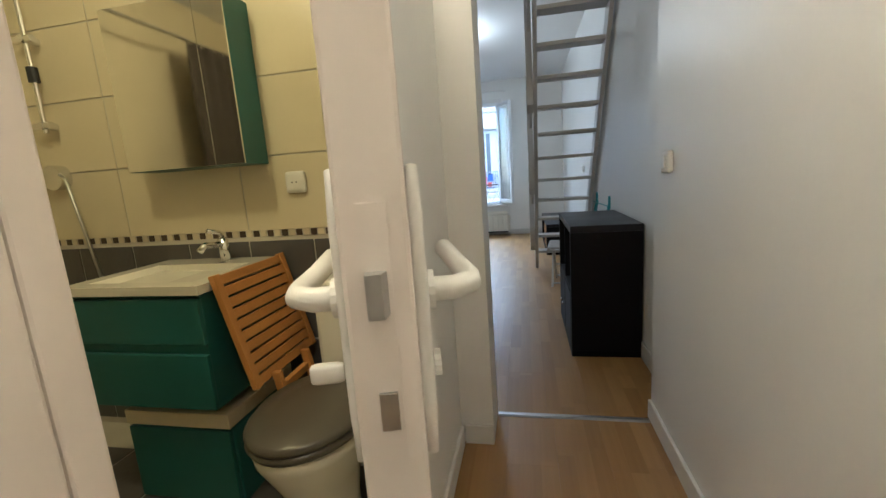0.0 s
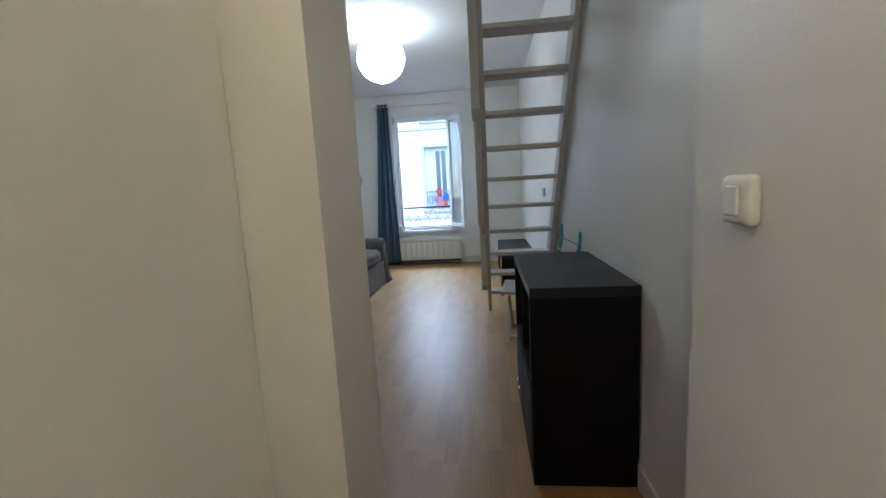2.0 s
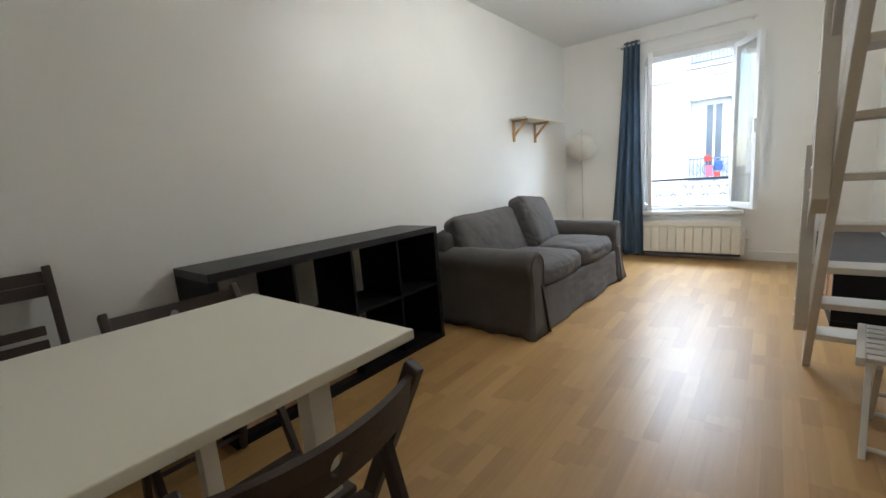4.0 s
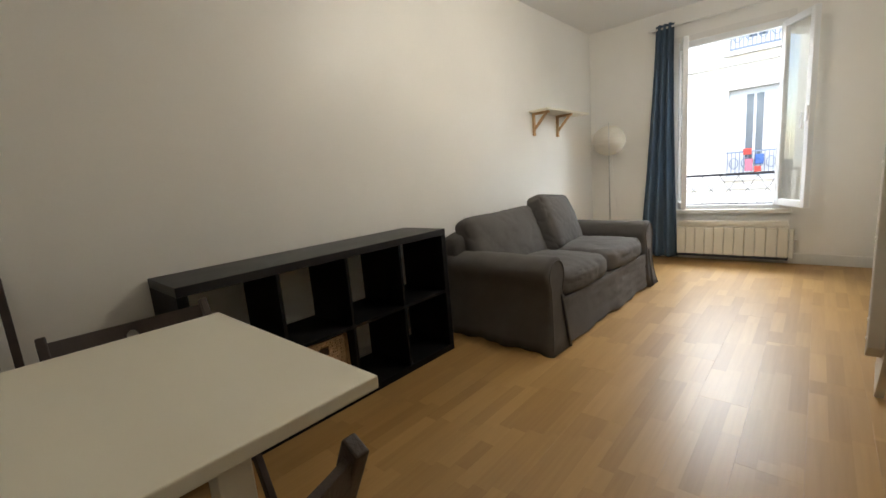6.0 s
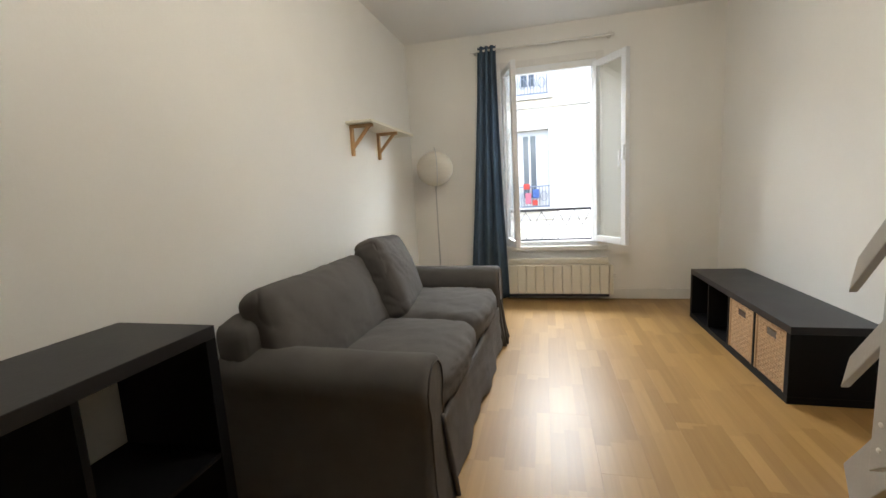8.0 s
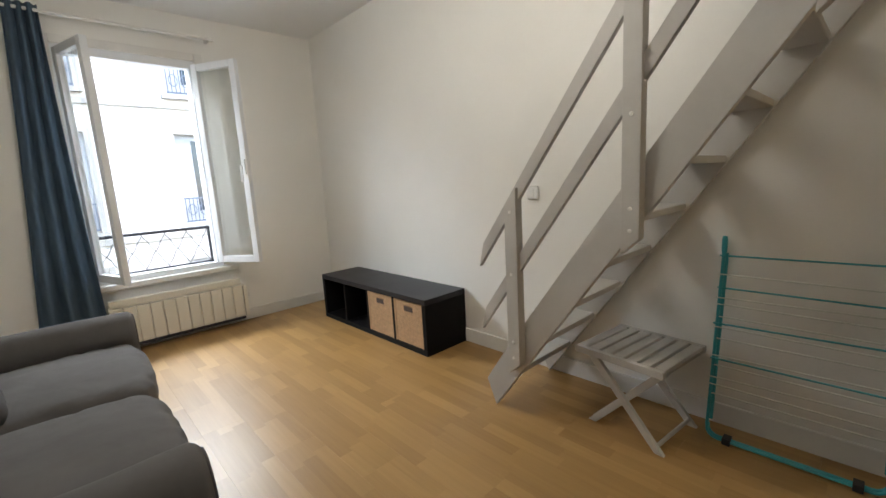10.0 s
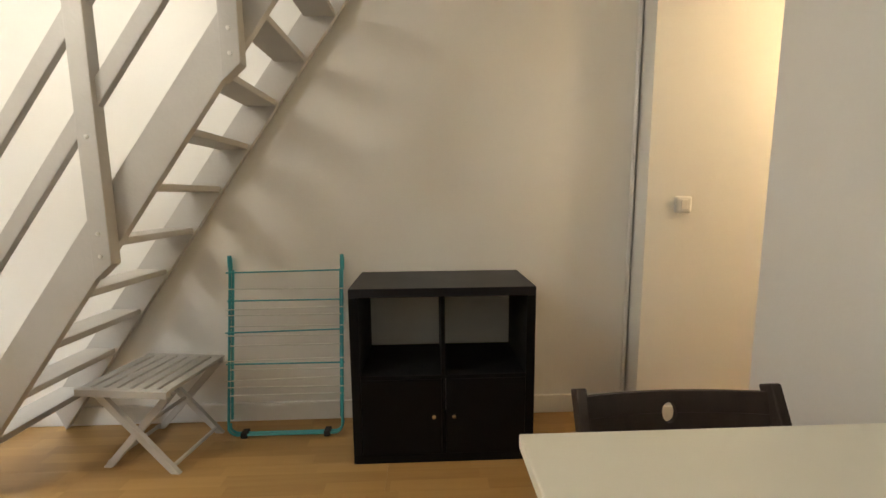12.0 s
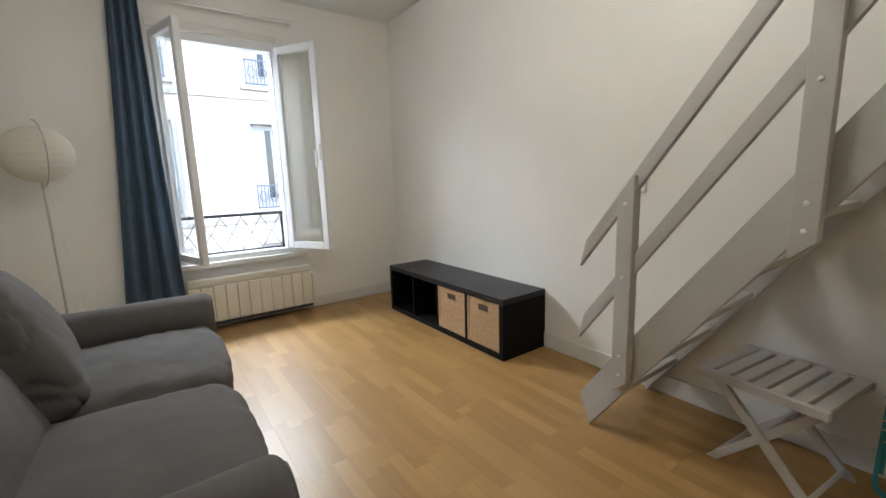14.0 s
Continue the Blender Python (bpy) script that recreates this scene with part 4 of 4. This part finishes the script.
shower = thing("shower_set", (-1.66, BYN - 0.017, 0), "chrome shower rail with mixer and hose", "shower")
part("rail", tube([(0, -0.05, 1.42), (0, -0.05, 2.1)], 0.010, 12), CHROME, shower)
for z in (1.45, 1.80):
    part("bracket", tube([(0, -0.0005, z), (0, -0.07, z)], 0.016, 12), CHROME, shower)
    part("clamp", tube([(-0.045, -0.055, z), (0.045, -0.055, z)], 0.015, 12), CHROME, shower)
part("slider", tube([(0, -0.05, 1.63), (0, -0.05, 1.69)], 0.020, 12), IRON, shower)
part("mixer", tube([(-0.03, -0.0005, 1.23), (-0.03, -0.05, 1.23)], 0.055, 20), CHROME, shower)
part("hose", tube([(0.02, -0.05, 1.24), (0.07, -0.07, 1.22), (0.11, -0.07, 1.0), (0.14, -0.06, 0.75), (0.10, -0.06, 0.6)], 0.007, 8), STEEL, shower, smooth=True)
sc = thing("shower_curtain", (-1.78, 1.0, 0.25), "dark brown shower curtain hanging from a rod", "curtain", 90)
bm = bmesh.new()
rows = []
for j in range(13):
    rows.append([bm.verts.new((-0.36 + 0.72 * i / 48, 0.03 * math.sin(i * 0.9) + 0.01 * math.sin(j + i), 1.85 * j / 12)) for i in range(49)])
for a, b in zip(rows, rows[1:]):
    for i in range(48):
        bm.faces.new((a[i], a[i + 1], b[i + 1], b[i]))
c = part("cloth", bm, CLOTHD, sc, smooth=True)
m = c.modifiers.new("thickness", "SOLIDIFY")
m.thickness = 0.003
part("rod", tube([(-0.399, 0, 1.86), (1.62, 0, 1.86)], 0.010, 10), CHROME, sc)

# ---- the house across the street ----
FY = 15.0
house = thing("apartment_building", (0, FY, -6), "pale rendered apartment building across the street", "building")
cols = [-0.885 + 2.43 * k for k in range(-3, 5)]
rows = [0.57 + 2.72 * k + 6 for k in range(-2, 4)]
FW, FH = 0.95, 1.90
bm = bmesh.new()
edges = [cols[0] - 3.0] + [e for c in cols for e in (c - FW / 2, c + FW / 2)] + [cols[-1] + 3.0]
zs = [0.0] + [e for r in rows for e in (r, r + FH)] + [rows[-1] + FH + 1.2]
for i in range(0, len(edges), 2):
    box(edges[i], edges[i + 1], 0, 0.4, zs[0], zs[-1], bm=bm)
for i in range(1, len(edges) - 1, 2):
    for j in range(0, len(zs), 2):
        box(edges[i], edges[i + 1], 0.0, 0.4, zs[j], zs[j + 1], bm=bm)
part("wall", bm, FACADE, house)
for r in rows:
    part("string_course", box(edges[0], edges[-1], -0.05, -0.001, r - 0.30, r - 0.18, 0.01), STONE, house)
part("roof", slab([(-0.3, zs[-1] + 0.001), (0.5, zs[-1] + 0.001), (0.5, zs[-1] + 2.0)], "x", edges[0], edges[-1]), SLATE, house)
tmpl = None
for c in cols:
    for r in rows:
        if tmpl is None:
            win = new("window")
            win.parent = house
            part("surround", box(-FW / 2 - 0.11, -FW / 2 - 0.002, -0.03, -0.001, -0.02, FH + 0.10, 0.006), STONE, win)
            part("surround", box(FW / 2 + 0.002, FW / 2 + 0.11, -0.03, -0.001, -0.02, FH + 0.10, 0.006), STONE, win)
            part("lintel", box(-FW / 2, FW / 2, -0.03, -0.001, FH + 0.002, FH + 0.10, 0.006), STONE, win)
            part("sill", box(-FW / 2 - 0.12, FW / 2 + 0.12, -0.10, -0.001, -0.10, -0.022, 0.008), STONE, win)
            part("frame", box(-FW / 2 + 0.002, FW / 2 - 0.002, 0.14, 0.18, 0.002, FH - 0.002), SHUTTER, win)
            part("pane", box(-0.15, -0.02, 0.125, 0.138, 0.25, FH - 0.12), DARKGL, win)
            part("pane", box(0.03, 0.16, 0.125, 0.138, 0.25, FH - 0.12), DARKGL, win)
            bal = box(-FW / 2, FW / 2, -0.06, -0.03, 0.52, 0.55)
            box(-FW / 2, FW / 2, -0.06, -0.03, 0.02, 0.05, bm=bal)
            for k in range(13):
                x = -FW / 2 + 0.02 + k * (FW - 0.04) / 12
                box(x - 0.007, x + 0.007, -0.05, -0.036, 0.05, 0.52, bm=bal)
            for k in range(4):
                x = -FW / 2 + 0.14 + k * (FW - 0.28) / 3
                tube([(x + 0.08 * math.cos(a), -0.03, 0.285 + 0.12 * math.sin(a)) for a in (2 * math.pi * q / 12 for q in range(13))], 0.008, 5, bm=bal)
            part("railing", bal, SHUT, win)
            win.matrix_basis = pose(c, 0, r)
            tmpl = win
        else:
            copy_thing(tmpl, pose(c, 0, r))
wash = thing("hanging_laundry", (-0.885, FY - 0.075, 0.575), "red, blue and pink laundry hung over a balcony rail", "laundry")
for x0, x1, z0, z1, mm in ((-0.16, 0.0, 0.46, 0.60, REDC), (0.06, 0.22, 0.24, 0.46, BLUEC), (-0.12, 0.03, 0.10, 0.37, PINKC), (0.05, 0.18, 0.06, 0.20, REDC)):
    part("cloth", moved(cushion(x1 - x0, 0.03, z1 - z0, 0.012, crease=0.012, seed=x0 * 9, cuts=6), pose((x0 + x1) / 2, -0.03, (z0 + z1) / 2)), mm, wash, smooth=True)
structure("ground", box(-300, 300, YN + 0.36, 600, -6.3, -6.0), ASPH, "street far below between the buildings", "street")

# ---- bathroom tiles ----
TILE = mesh_of("slate_tile", box(-0.147, 0.147, -0.004, 0, -0.214, 0.214, 0.0015), SLATE)
BT = mesh_of("beige_tile", box(-0.298, 0.298, -0.004, 0, -0.148, 0.148, 0.0015), BEIGET)
MD = mesh_of("mosaic_dark", box(-0.013, 0.013, -0.004, 0, -0.013, 0.013, 0.001), MOSD)
ML = mesh_of("mosaic_light", box(-0.013, 0.013, -0.004, 0, -0.013, 0.013, 0.001), MOSL)


def piece(name, me, parent, m):
    ob = new(name, me)
    ob.parent = parent
    ob.matrix_basis = m
    return ob


ty = BYN - 0.0165
for i in range(6):
    x = BX0 + 0.16 + i * 0.30
    for z in (0.25, 0.687):
        piece("tile", TILE, bwall, pose(x, ty, z))
for i in range(58):
    x = BX0 + 0.03 + i * 0.033
    piece("mosaic", MD if i % 2 else ML, bwall, pose(x, ty, 0.933))
for i in range(3):
    for j in range(5):
        piece("tile", BT, bwall, pose(BX0 + 0.315 + i * 0.602, ty, 1.095 + j * 0.302))
FT = mesh_of("floor_tile", box(-0.146, 0.146, -0.146, 0.146, 0, 0.004, 0.0015), SLATE)
for i in range(6):
    for j in range(6):
        piece("tile", FT, bfloor, pose(BX0 + 0.16 + i * 0.30, BYS + 0.2 + j * 0.30, 0.0032))

# ---- floor boards ----
PW, PL = 0.1926, 1.285
full = mesh_of("plank", box(0, PW - 0.0003, 0, PL - 0.0003, -0.0075, 0, 0.0003), LAMI)


def lay(x0, x1, y0, y1):
    x, k = x0, 0
    while x < x1 - 0.004:
        w = min(PW, x1 - x)
        y = y0 - (k * 0.43) % PL
        while y < y1 - 0.004:
            a, b = max(y, y0), min(y + PL, y1)
            if b - a > 0.01:
                me = full if w == PW and b - a > PL - 1e-4 else mesh_of("plank", box(0, w - 0.0003, 0, b - a - 0.0003, -0.0075, 0, 0.0003), LAMI)
                piece("plank", me, FLOOR, pose(x, a, 0))
            y += PL
        x += PW
        k += 1


lay(XL, XR, YP + 0.0, YN)
lay(HL, HR, -0.9, YP)
